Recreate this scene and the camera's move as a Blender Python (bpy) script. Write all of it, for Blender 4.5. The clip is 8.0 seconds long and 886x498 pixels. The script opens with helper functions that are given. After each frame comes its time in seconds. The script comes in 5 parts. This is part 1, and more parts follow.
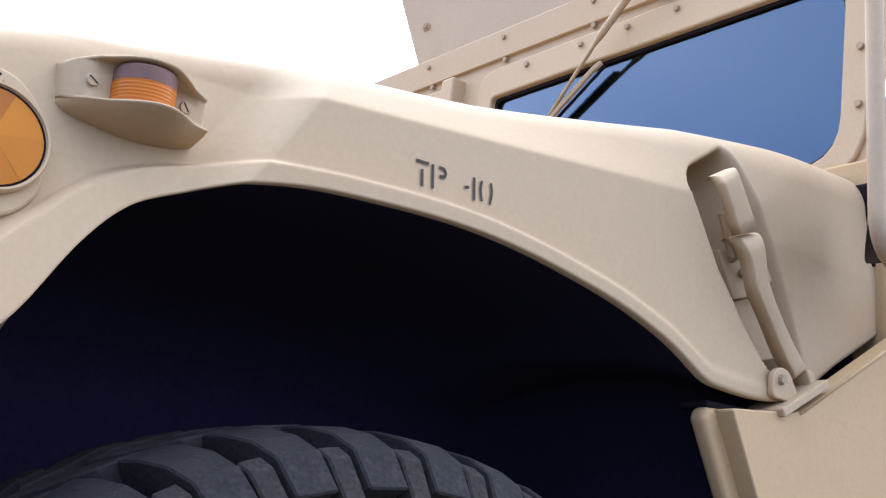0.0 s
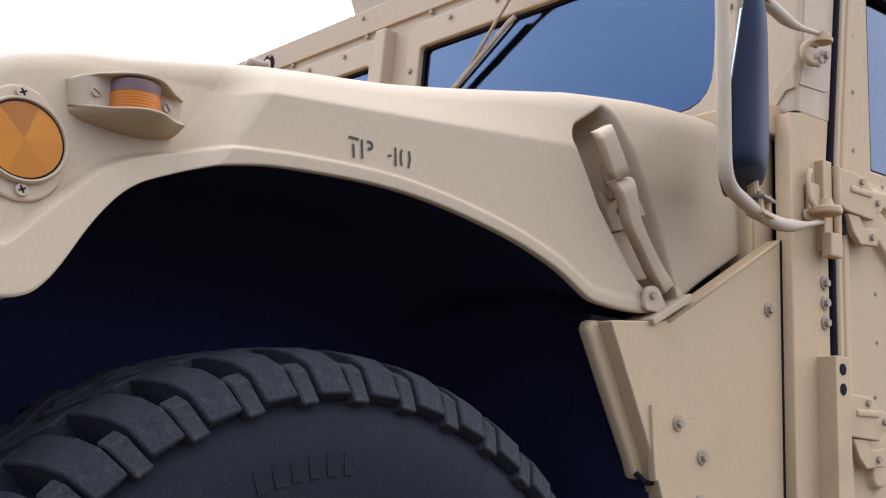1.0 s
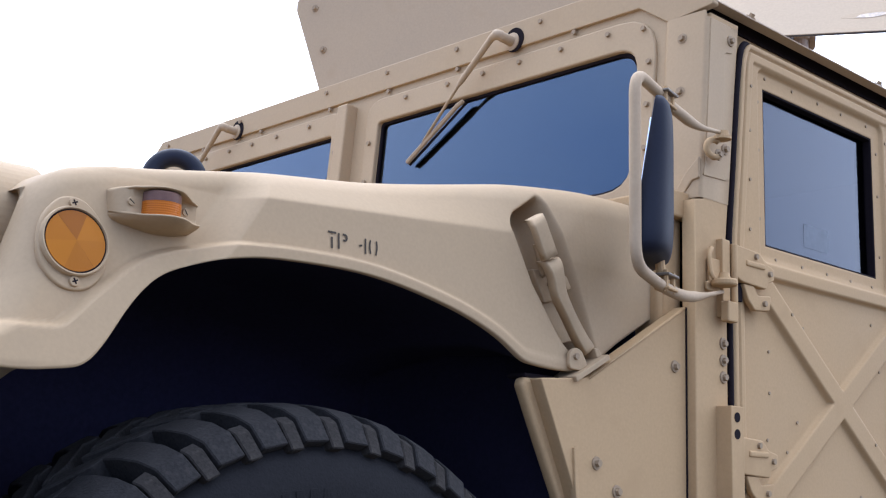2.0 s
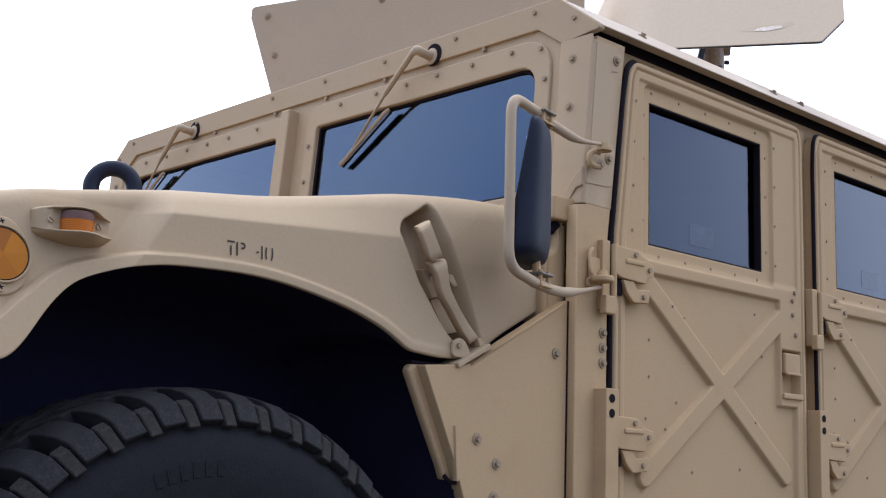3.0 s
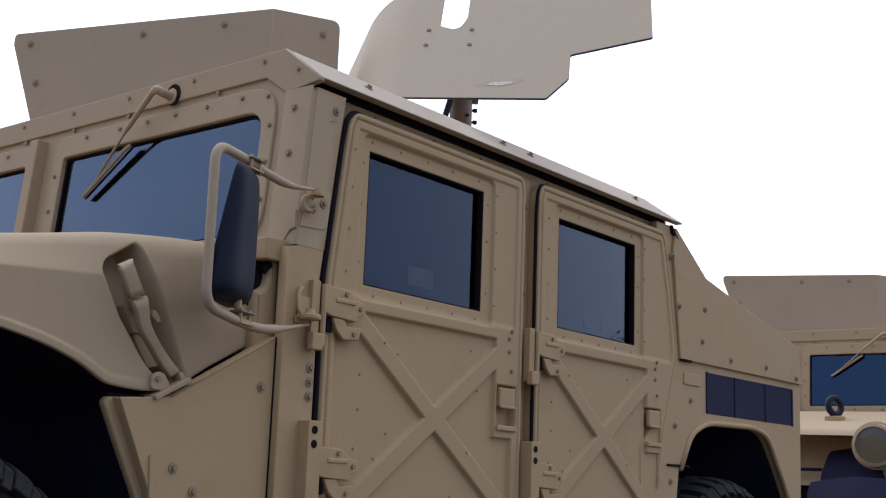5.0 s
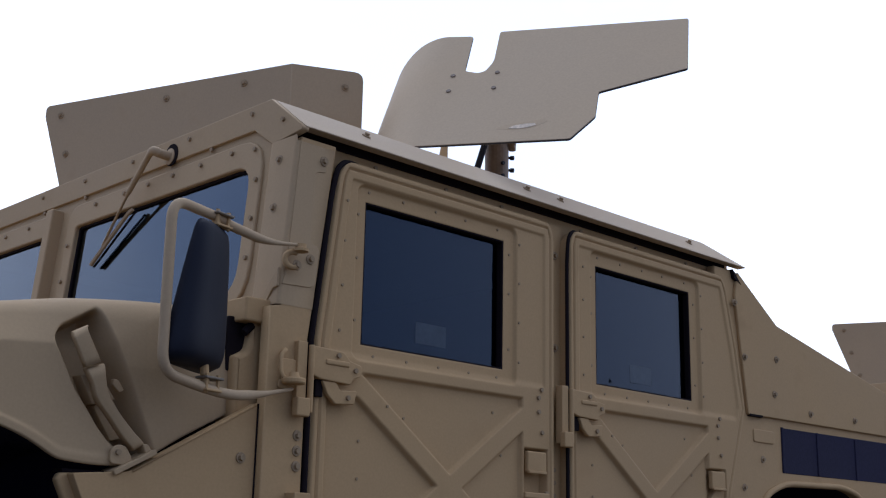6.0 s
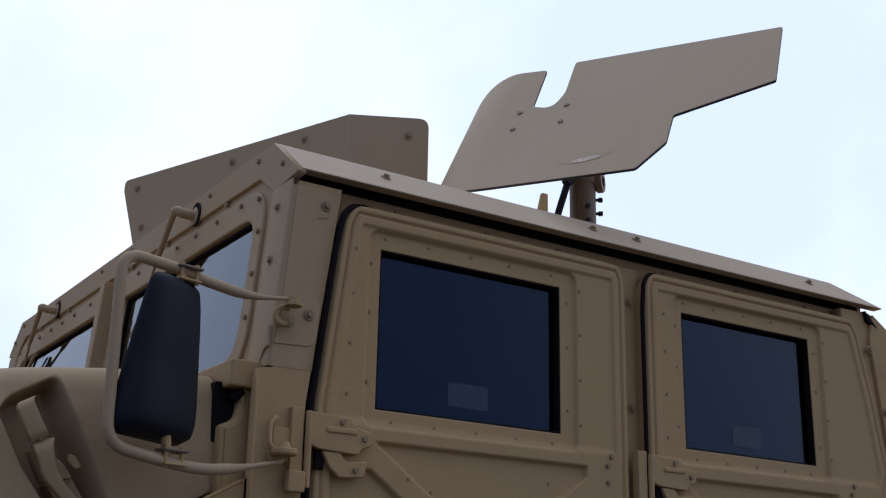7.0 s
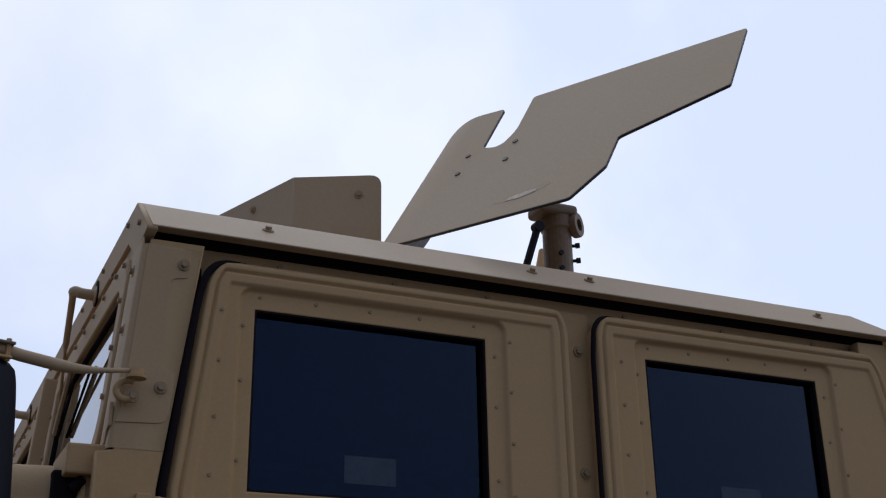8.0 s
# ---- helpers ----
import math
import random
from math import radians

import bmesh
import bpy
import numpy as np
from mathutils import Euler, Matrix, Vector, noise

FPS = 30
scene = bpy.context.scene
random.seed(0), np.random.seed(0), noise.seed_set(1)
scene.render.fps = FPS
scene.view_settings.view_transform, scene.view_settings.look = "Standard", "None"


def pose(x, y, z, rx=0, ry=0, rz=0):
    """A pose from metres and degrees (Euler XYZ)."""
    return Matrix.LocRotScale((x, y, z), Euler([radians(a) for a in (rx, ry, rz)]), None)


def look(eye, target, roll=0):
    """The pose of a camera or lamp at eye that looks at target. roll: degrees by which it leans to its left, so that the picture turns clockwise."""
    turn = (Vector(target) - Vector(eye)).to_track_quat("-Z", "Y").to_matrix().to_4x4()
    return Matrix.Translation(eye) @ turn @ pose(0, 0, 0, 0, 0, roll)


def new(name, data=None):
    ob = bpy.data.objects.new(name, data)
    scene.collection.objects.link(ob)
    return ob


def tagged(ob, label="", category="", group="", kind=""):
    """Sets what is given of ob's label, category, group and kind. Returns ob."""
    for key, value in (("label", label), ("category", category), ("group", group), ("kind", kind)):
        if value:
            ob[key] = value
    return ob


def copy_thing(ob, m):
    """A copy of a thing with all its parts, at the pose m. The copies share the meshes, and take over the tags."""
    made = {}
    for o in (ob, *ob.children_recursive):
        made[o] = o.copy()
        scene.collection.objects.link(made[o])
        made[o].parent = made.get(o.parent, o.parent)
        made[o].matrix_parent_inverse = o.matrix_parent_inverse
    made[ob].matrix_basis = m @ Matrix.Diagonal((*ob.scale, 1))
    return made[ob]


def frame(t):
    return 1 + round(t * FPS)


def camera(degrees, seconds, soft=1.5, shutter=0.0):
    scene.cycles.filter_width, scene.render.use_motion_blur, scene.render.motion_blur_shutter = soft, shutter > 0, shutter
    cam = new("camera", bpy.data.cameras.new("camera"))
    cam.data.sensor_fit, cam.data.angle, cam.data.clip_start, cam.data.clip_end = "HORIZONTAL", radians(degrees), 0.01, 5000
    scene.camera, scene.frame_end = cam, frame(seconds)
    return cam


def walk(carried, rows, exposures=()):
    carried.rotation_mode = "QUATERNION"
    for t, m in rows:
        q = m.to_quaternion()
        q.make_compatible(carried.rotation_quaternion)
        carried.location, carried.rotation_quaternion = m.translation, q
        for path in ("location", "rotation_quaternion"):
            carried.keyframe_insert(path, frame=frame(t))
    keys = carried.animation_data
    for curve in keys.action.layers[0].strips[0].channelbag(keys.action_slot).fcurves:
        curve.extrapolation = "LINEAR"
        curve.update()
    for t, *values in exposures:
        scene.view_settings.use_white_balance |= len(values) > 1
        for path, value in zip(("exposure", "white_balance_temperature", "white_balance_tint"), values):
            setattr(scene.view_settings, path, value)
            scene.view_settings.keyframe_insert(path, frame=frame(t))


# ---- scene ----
cam = camera(40.3, 8.0, soft=1.2)
PATH = [
    (0, (-0.169, -1.815, 0.836), (1.036, -0.291, 1.31), 4.3),
    (0.5, (-0.211, -1.96, 0.825), (1.013, -0.427, 1.214), 2.6),
    (1, (-0.338, -2.059, 0.814), (0.955, -0.572, 1.152), 1.8),
    (1.5, (-0.498, -2.173, 0.81), (0.849, -0.732, 1.141), 1.6),
    (2, (-0.567, -2.286, 0.821), (0.786, -0.865, 1.209), 1.9),
    (2.2, (-0.57, -2.349, 0.836), (0.79, -0.932, 1.212), 2.4),
    (3.3, (-0.665, -2.659, 0.82), (0.692, -1.23, 1.162), 1.6),
    (3.5, (-0.704, -2.658, 0.831), (0.673, -1.252, 1.186), 1.7),
    (4, (-0.78, -2.699, 0.851), (0.642, -1.339, 1.209), 1.3),
    (4.5, (-0.72, -2.797, 0.851), (0.79, -1.542, 1.232), 1.7),
    (4.7, (-0.649, -2.851, 0.841), (0.884, -1.627, 1.232), 2.4),
    (5.8, (-0.294, -3.033, 0.867), (1.116, -1.687, 1.312), 1.3),
    (6, (-0.2, -3.024, 0.87), (1.156, -1.638, 1.359), 1.2),
    (6.5, (0.031, -3.017, 0.871), (1.282, -1.551, 1.407), -0.4),
    (7, (0.339, -3.047, 0.897), (1.378, -1.45, 1.505), 1.2),
    (7.5, (0.638, -3.035, 0.888), (1.533, -1.383, 1.574), 0.2),
    (8, (0.944, -3.016, 0.906), (1.727, -1.341, 1.669), -1.0),
]
EXPOSURES = [(0.0, 2.70, 5640, 13.5), (0.5, 2.45, 5640, 13.5), (1.0, 2.46, 5640, 13.5), (1.5, 2.36, 5640, 13.5), (2.0, 2.22, 5680, 13.5), (3.5, 1.67, 5780, 13), (4.5, 1.36, 5820, 12.5), (6.0, 0.67, 5700, 12.8), (7.0, 0.31, 5800, 12.6), (7.5, 0.20, 5950, 12.5), (8.0, 0.11, 6000, 12.5)]
walk(cam, [(t, look(eye, target, roll)) for t, eye, target, roll in PATH], EXPOSURES)

# ---- sky and sun ----
world = bpy.data.worlds.new("overcast_sky")
scene.world = world
world.use_nodes = True
wn, wl = world.node_tree.nodes, world.node_tree.links
wn.clear()
w_out = wn.new("ShaderNodeOutputWorld")
w_bg = wn.new("ShaderNodeBackground")
w_sky = wn.new("ShaderNodeTexSky")
w_sky.sky_type, w_sky.sun_disc = "NISHITA", False
w_sky.sun_elevation, w_sky.sun_rotation = radians(58), radians(20)
w_co = wn.new("ShaderNodeTexCoord")
w_no = wn.new("ShaderNodeTexNoise")
w_no.inputs["Scale"].default_value, w_no.inputs["Detail"].default_value = 2.3, 6.0
w_no.inputs["Roughness"].default_value = 0.5
w_ramp = wn.new("ShaderNodeValToRGB")
w_ramp.color_ramp.elements[0].position, w_ramp.color_ramp.elements[0].color = 0.40, (0.74, 0.80, 0.92, 1)
w_ramp.color_ramp.elements[1].position, w_ramp.color_ramp.elements[1].color = 0.58, (0.97, 0.975, 1.0, 1)
w_scale = wn.new("ShaderNodeVectorMath")
w_scale.operation = "SCALE"
w_scale.inputs["Scale"].default_value = 0.08
w_mix = wn.new("ShaderNodeMix")
w_mix.data_type = "RGBA"
w_mix.inputs["Factor"].default_value = 0.85
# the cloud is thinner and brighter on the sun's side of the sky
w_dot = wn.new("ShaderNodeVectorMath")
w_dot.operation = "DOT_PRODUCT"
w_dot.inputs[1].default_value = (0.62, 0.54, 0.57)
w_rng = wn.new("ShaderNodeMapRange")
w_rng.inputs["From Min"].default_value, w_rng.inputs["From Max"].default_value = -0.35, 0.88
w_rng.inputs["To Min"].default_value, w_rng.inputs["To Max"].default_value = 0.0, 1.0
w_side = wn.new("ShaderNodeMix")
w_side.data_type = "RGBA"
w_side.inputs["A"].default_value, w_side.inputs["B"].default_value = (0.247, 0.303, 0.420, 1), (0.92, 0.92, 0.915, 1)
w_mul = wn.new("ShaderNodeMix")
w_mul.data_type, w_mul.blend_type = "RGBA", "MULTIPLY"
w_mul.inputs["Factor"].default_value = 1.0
wl.new(w_co.outputs["Generated"], w_no.inputs["Vector"])
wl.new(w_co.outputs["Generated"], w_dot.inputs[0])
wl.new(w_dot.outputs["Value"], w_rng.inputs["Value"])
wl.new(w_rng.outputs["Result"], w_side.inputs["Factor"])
wl.new(w_no.outputs["Fac"], w_ramp.inputs["Fac"])
wl.new(w_sky.outputs["Color"], w_scale.inputs[0])
wl.new(w_scale.outputs["Vector"], w_mix.inputs["A"])
wl.new(w_ramp.outputs["Color"], w_mix.inputs["B"])
wl.new(w_mix.outputs["Result"], w_mul.inputs["A"])
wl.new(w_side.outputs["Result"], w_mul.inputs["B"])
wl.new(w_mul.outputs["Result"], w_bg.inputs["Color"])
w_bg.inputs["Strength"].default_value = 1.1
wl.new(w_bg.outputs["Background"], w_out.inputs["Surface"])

sun = new("sun", bpy.data.lights.new("sun", "SUN"))
sun.data.energy, sun.data.angle, sun.data.color = 0.3, radians(25), (1.0, 0.97, 0.92)
sun.matrix_world = look((4, 12, 20), (0, 0, 0))


# ---- materials ----
def material(name, colour, rough=0.6, metal=0.0, vary=0.06, big=3.0, fine=120.0, bump=0.05, spots=None, spot_at=0.62, coat=0.0, spec=0.5):
    """A painted or raw surface: large stains, fine grain and a fine relief."""
    m = bpy.data.materials.new(name)
    m.use_nodes = True
    n, l = m.node_tree.nodes, m.node_tree.links
    b = n["Principled BSDF"]
    b.inputs["Roughness"].default_value, b.inputs["Metallic"].default_value = rough, metal
    b.inputs["Coat Weight"].default_value = coat
    b.inputs["Specular IOR Level"].default_value = spec
    co = n.new("ShaderNodeTexCoord")
    large = n.new("ShaderNodeTexNoise")
    large.inputs["Scale"].default_value, large.inputs["Detail"].default_value = big, 6.0
    small = n.new("ShaderNodeTexNoise")
    small.inputs["Scale"].default_value, small.inputs["Detail"].default_value = fine, 3.0
    add = n.new("ShaderNodeMath")
    add.operation = "ADD"
    ramp = n.new("ShaderNodeMapRange")
    ramp.inputs["From Min"].default_value, ramp.inputs["From Max"].default_value = 0.7, 1.3
    ramp.inputs["To Min"].default_value, ramp.inputs["To Max"].default_value = 1 - vary, 1 + vary
    mul = n.new("ShaderNodeVectorMath")
    mul.operation = "SCALE"
    mul.inputs[0].default_value = colour
    l.new(co.outputs["Object"], large.inputs["Vector"])
    l.new(co.outputs["Object"], small.inputs["Vector"])
    l.new(large.outputs["Fac"], add.inputs[0])
    l.new(small.outputs["Fac"], add.inputs[1])
    l.new(add.outputs["Value"], ramp.inputs["Value"])
    l.new(ramp.outputs["Result"], mul.inputs["Scale"])
    last = mul.outputs["Vector"]
    if spots:
        patch = n.new("ShaderNodeTexNoise")
        patch.inputs["Scale"].default_value, patch.inputs["Detail"].default_value = big * 4, 8.0
        step = n.new("ShaderNodeMapRange")
        step.inputs["From Min"].default_value, step.inputs["From Max"].default_value = spot_at, spot_at + 0.12
        mix = n.new("ShaderNodeMix")
        mix.data_type = "RGBA"
        mix.inputs["B"].default_value = (*spots, 1)
        l.new(co.outputs["Object"], patch.inputs["Vector"])
        l.new(patch.outputs["Fac"], step.inputs["Value"])
        l.new(step.outputs["Result"], mix.inputs["Factor"])
        l.new(last, mix.inputs["A"])
        last = mix.outputs["Result"]
    l.new(last, b.inputs["Base Color"])
    rr = n.new("ShaderNodeMapRange")
    rr.inputs["From Min"].default_value, rr.inputs["From Max"].default_value = 0.3, 0.7
    rr.inputs["To Min"].default_value, rr.inputs["To Max"].default_value = rough - 0.07, min(1, rough + 0.07)
    l.new(large.outputs["Fac"], rr.inputs["Value"])
    l.new(rr.outputs["Result"], b.inputs["Roughness"])
    if bump:
        bp = n.new("ShaderNodeBump")
        bp.inputs["Strength"].default_value, bp.inputs["Distance"].default_value = bump, 0.002
        l.new(small.outputs["Fac"], bp.inputs["Height"])
        l.new(bp.outputs["Normal"], b.inputs["Normal"])
    return m


TAN = material("tan_paint", (0.425, 0.271, 0.124), 0.74, vary=0.06, big=2.2, fine=180, bump=0.05, spots=(0.397, 0.250, 0.113), spot_at=0.58, spec=0.3)
HOOD = material("hood_paint", (0.388, 0.268, 0.143), 0.74, vary=0.05, big=2.0, fine=180, bump=0.05, spots=(0.370, 0.258, 0.140), spot_at=0.6, spec=0.3)
# greyer copy of the tan: cooler light on the front, put into the colour
COOL_FRAME = material("frame_paint", (0.405, 0.278, 0.148), 0.72, vary=0.05, big=2.4, fine=180, bump=0.05, spots=(0.384, 0.262, 0.137), spot_at=0.6, spec=0.3)
ARMOUR = material("armour_paint", (0.405, 0.288, 0.168), 0.72, vary=0.06, big=3.0, fine=170, bump=0.05, spots=(0.388, 0.272, 0.155), spot_at=0.58, spec=0.3)
BOLT_PAINT = material("bolt_paint", (0.300, 0.208, 0.116), 0.7, vary=0.15, big=25, fine=200, bump=0.05, spec=0.3)
# gun shield's tan, paler than the body's
PALE_TAN = material("faded_tan_paint", (0.465, 0.342, 0.212), 0.7, vary=0.06, big=3.0, fine=150, bump=0.05, spec=0.3)
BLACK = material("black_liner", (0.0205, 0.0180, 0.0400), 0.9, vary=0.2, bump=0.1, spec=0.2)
SEAL = material("rubber_seal", (0.0125, 0.0085, 0.0095), 0.85, vary=0.15, bump=0.05, spec=0.08)
TYRE = material("tyre_rubber", (0.0085, 0.0076, 0.0078), 0.85, vary=0.45, big=20, fine=300, bump=0.35, spots=(0.0115, 0.0108, 0.0108), spot_at=0.58, spec=0.22)
TREAD = material("worn_tread", (0.0198, 0.0174, 0.0154), 0.85, vary=0.45, big=16, fine=240, bump=0.5, spots=(0.034, 0.029, 0.0245), spot_at=0.6, spec=0.2)
DUSTY = material("dusty_tread", (0.0275, 0.0232, 0.0190), 0.9, vary=0.45, big=18, fine=240, bump=0.5, spots=(0.050, 0.042, 0.032), spot_at=0.56, spec=0.15)
STEEL = material("dark_steel", (0.17, 0.135, 0.095), 0.55, metal=0.15, vary=0.2, big=20)
PLASTIC = material("black_plastic", (0.0055, 0.0066, 0.0145), 0.6, vary=0.12, bump=0.08, spec=0.25)
CABIN = material("cabin_lining", (0.014, 0.014, 0.014), 0.9, vary=0.1)
STENCIL = material("stencil_paint", (0.06, 0.047, 0.034), 0.85, spec=0.15, vary=0.25, big=30, fine=300)
# label outside the pane: the glass's dimming and sheen are put into it
LABEL = material("faded_label", (0.044, 0.050, 0.062), 0.08, vary=0.15, big=25, bump=0.0, spec=0.28)
LABEL.node_tree.nodes["Principled BSDF"].inputs["Specular Tint"].default_value = (0.40, 0.60, 0.90, 1)
# tan greyed by the sky light on the sloped roof, painted into the colour
SKYLIT_ROOF = material("roof_paint", (0.42, 0.312, 0.20), 0.68, vary=0.06, big=2.5, fine=160, bump=0.05, spec=0.35)
# gun shield's edges: the shade on them is put into this dark colour
SHADED_EDGE = material("cut_plate_edge", (0.055, 0.050, 0.050), 0.6, vary=0.2, big=20, spec=0.3)
SCRAPED = material("scraped_metal", (0.62, 0.50, 0.37), 0.7, vary=0.25, big=40, spec=0.2)
SMUDGE = material("rubbed_paint", (0.452, 0.330, 0.202), 0.7, vary=0.08, big=30, spec=0.3, spots=(0.425, 0.302, 0.182), spot_at=0.55)
# unseen ground, its warm tint set for the light it bounces upwards
ASPHALT = material("dusty_asphalt", (0.082, 0.067, 0.051), 0.9, vary=0.25, big=0.8, fine=90, bump=0.4)
# brown of the shield's bolts; on the mount post it paints in shade
BROWN = material("weathered_steel", (0.15, 0.105, 0.07), 0.6, vary=0.2, big=12)
BARK = material("bark", (0.09, 0.07, 0.05), 0.9, vary=0.25, big=6, fine=60, bump=0.6)
LEAF = material("leaf_green", (0.085, 0.11, 0.075), 0.7, vary=0.4, big=2, fine=20)
POLE = material("pole_paint", (0.06, 0.055, 0.05), 0.5, vary=0.1)
CHROME = material("mirror_silver", (0.85, 0.86, 0.88), 0.03, metal=1.0, vary=0.01, bump=0)


def glass_material(name, tint, rough=0.0):
    m = bpy.data.materials.new(name)
    m.use_nodes = True
    b = m.node_tree.nodes["Principled BSDF"]
    b.inputs["Base Color"].default_value = (*tint, 1)
    b.inputs["Transmission Weight"].default_value = 1.0
    b.inputs["Roughness"].default_value, b.inputs["IOR"].default_value = rough, 1.5
    # bluish tint puts the mirrored sky's blue into the glass itself
    b.inputs["Specular Tint"].default_value = (0.40, 0.60, 0.90, 1)
    return m


GLASS = glass_material("tinted_glass", (0.085, 0.105, 0.13))
GLASS.node_tree.nodes["Principled BSDF"].inputs["IOR"].default_value = 1.43
GLASS.node_tree.nodes["Principled BSDF"].inputs["Specular Tint"].default_value = (0.36, 0.54, 0.93, 1)
SCREEN = glass_material("laminated_glass", (0.10, 0.12, 0.145))
SCREEN.node_tree.nodes["Principled BSDF"].inputs["IOR"].default_value = 1.78
CLEAR = glass_material("lamp_glass", (0.8, 0.82, 0.85), 0.05)


def amber_material(name, rings, wedges):
    """Moulded amber plastic; rings: ribs per metre along z; wedges: facets turned about the middle of a round reflector."""
    m = bpy.data.materials.new(name)
    m.use_nodes = True
    n, l = m.node_tree.nodes, m.node_tree.links
    b = n["Principled BSDF"]
    b.inputs["Base Color"].default_value = (0.62, 0.235, 0.03, 1)
    b.inputs["Roughness"].default_value = 0.3
    b.inputs["Specular IOR Level"].default_value = 0.12
    co = n.new("ShaderNodeTexCoord")
    wave = n.new("ShaderNodeTexWave")
    wave.bands_direction = "Z"
    wave.inputs["Scale"].default_value = rings
    wave.inputs["Distortion"].default_value = 0.0
    bp = n.new("ShaderNodeBump")
    bp.inputs["Strength"].default_value, bp.inputs["Distance"].default_value = 0.1 if wedges else 0.15, 0.002
    l.new(co.outputs["Object"], wave.inputs["Vector"])
    l.new(wave.outputs["Fac"], bp.inputs["Height"])
    l.new(bp.outputs["Normal"], b.inputs["Normal"])
    # shading of facets and ribs is put into the colour as two ambers
    mix = n.new("ShaderNodeMix")
    mix.data_type = "RGBA"
    mix.inputs["A"].default_value, mix.inputs["B"].default_value = (0.37, 0.100, 0.009, 1) if not wedges else (0.25, 0.078, 0.006, 1), (0.44, 0.125, 0.011, 1) if not wedges else (0.42, 0.142, 0.004, 1)
    isl = n.new("ShaderNodeObjectInfo")
    l.new(isl.outputs["Random"] if wedges else wave.outputs["Fac"], mix.inputs["Factor"])
    l.new(mix.outputs["Result"], b.inputs["Base Color"])
    return m


AMBER = amber_material("amber_reflector", 260.0, True)
AMBER_LENS = amber_material("amber_lens", 110.0, False)
# lens under the visor: its shade is put into a dark brown
SHADED_LENS = material("smoked_lens", (0.150, 0.082, 0.062), 0.4, vary=0.12, big=30, bump=0.02, spec=0.1)


# ---- builders ----
def part(name, source, mat, parent=None, label="", smooth=False):
    """Links a bmesh or a mesh as one mesh object under a thing or a part."""
    if isinstance(source, bmesh.types.BMesh):
        me = bpy.data.meshes.new(name)
        source.to_mesh(me)
        source.free()
    else:
        me = source
    if mat and not me.materials:
        me.materials.append(mat)
    if smooth:
        for p in me.polygons:
            p.use_smooth = True
    ob = new(name, me)
    if parent:
        ob.parent = parent
    if label:
        ob["label"] = label
    return ob


def box(bm, x0, x1, y0, y1, z0, z1, m=None):
    r = bmesh.ops.create_cube(bm, size=1)
    t = Matrix.Translation(((x0 + x1) / 2, (y0 + y1) / 2, (z0 + z1) / 2)) @ Matrix.Diagonal((abs(x1 - x0), abs(y1 - y0), abs(z1 - z0), 1))
    bmesh.ops.transform(bm, matrix=(m @ t) if m else t, verts=r["verts"])
    return r["verts"]


def rounded_box(x0, x1, y0, y1, z0, z1, b=0.003, seg=2, m=None):
    bm = bmesh.new()
    box(bm, x0, x1, y0, y1, z0, z1)
    bmesh.ops.bevel(bm, geom=bm.edges[:], offset=b, segments=seg, affect="EDGES", profile=0.5)
    if m:
        bm.transform(m)
    return bm


def aim(p, axis):
    """A pose at p whose z axis points along axis."""
    return Matrix.Translation(p) @ Vector(axis).to_track_quat("Z", "Y").to_matrix().to_4x4()


def cyl(bm, p, axis, r0, r1, h, seg=20):
    bmesh.ops.create_cone(bm, cap_ends=True, segments=seg, radius1=r0, radius2=r1, depth=h, matrix=aim(p, axis) @ Matrix.Translation((0, 0, h / 2)))


def turned(profile, p, axis, seg=32):
    """A turned solid from (radius, height) pairs about axis."""
    bm = bmesh.new()
    m = aim(p, axis)
    rows = []
    for r, h in profile:
        rows.append([bm.verts.new(m @ Vector((r * math.cos(2 * math.pi * i / seg), r * math.sin(2 * math.pi * i / seg), h))) for i in range(seg)])
    for a, b in zip(rows, rows[1:]):
        for i in range(seg):
            bm.faces.new((a[i], a[(i + 1) % seg], b[(i + 1) % seg], b[i]))
    if profile[0][0] > 1e-6 and abs(profile[0][0] - profile[-1][0]) < 1e-6:
        for i in range(seg):
            bm.faces.new((rows[-1][i], rows[-1][(i + 1) % seg], rows[0][(i + 1) % seg], rows[0][i]))
    else:
        bm.faces.new(rows[0][::-1])
        bm.faces.new(rows[-1])
    bmesh.ops.remove_doubles(bm, verts=bm.verts[:], dist=1e-6)
    bmesh.ops.recalc_face_normals(bm, faces=bm.faces[:])
    return bm


def smooth_path(points, n=8, r=0.03):
    """Rounds the corners of a line of points."""
    out = [Vector(points[0])]
    for a, b, c in zip(points, points[1:], points[2:]):
        a, b, c = Vector(a), Vector(b), Vector(c)
        d0, d1 = (a - b), (c - b)
        k = min(r, d0.length * 0.48, d1.length * 0.48)
        p, q = b + d0.normalized() * k, b + d1.normalized() * k
        for i in range(n + 1):
            t = i / n
            out.append((1 - t) ** 2 * p + 2 * t * (1 - t) * b + t * t * q)
    out.append(Vector(points[-1]))
    return out


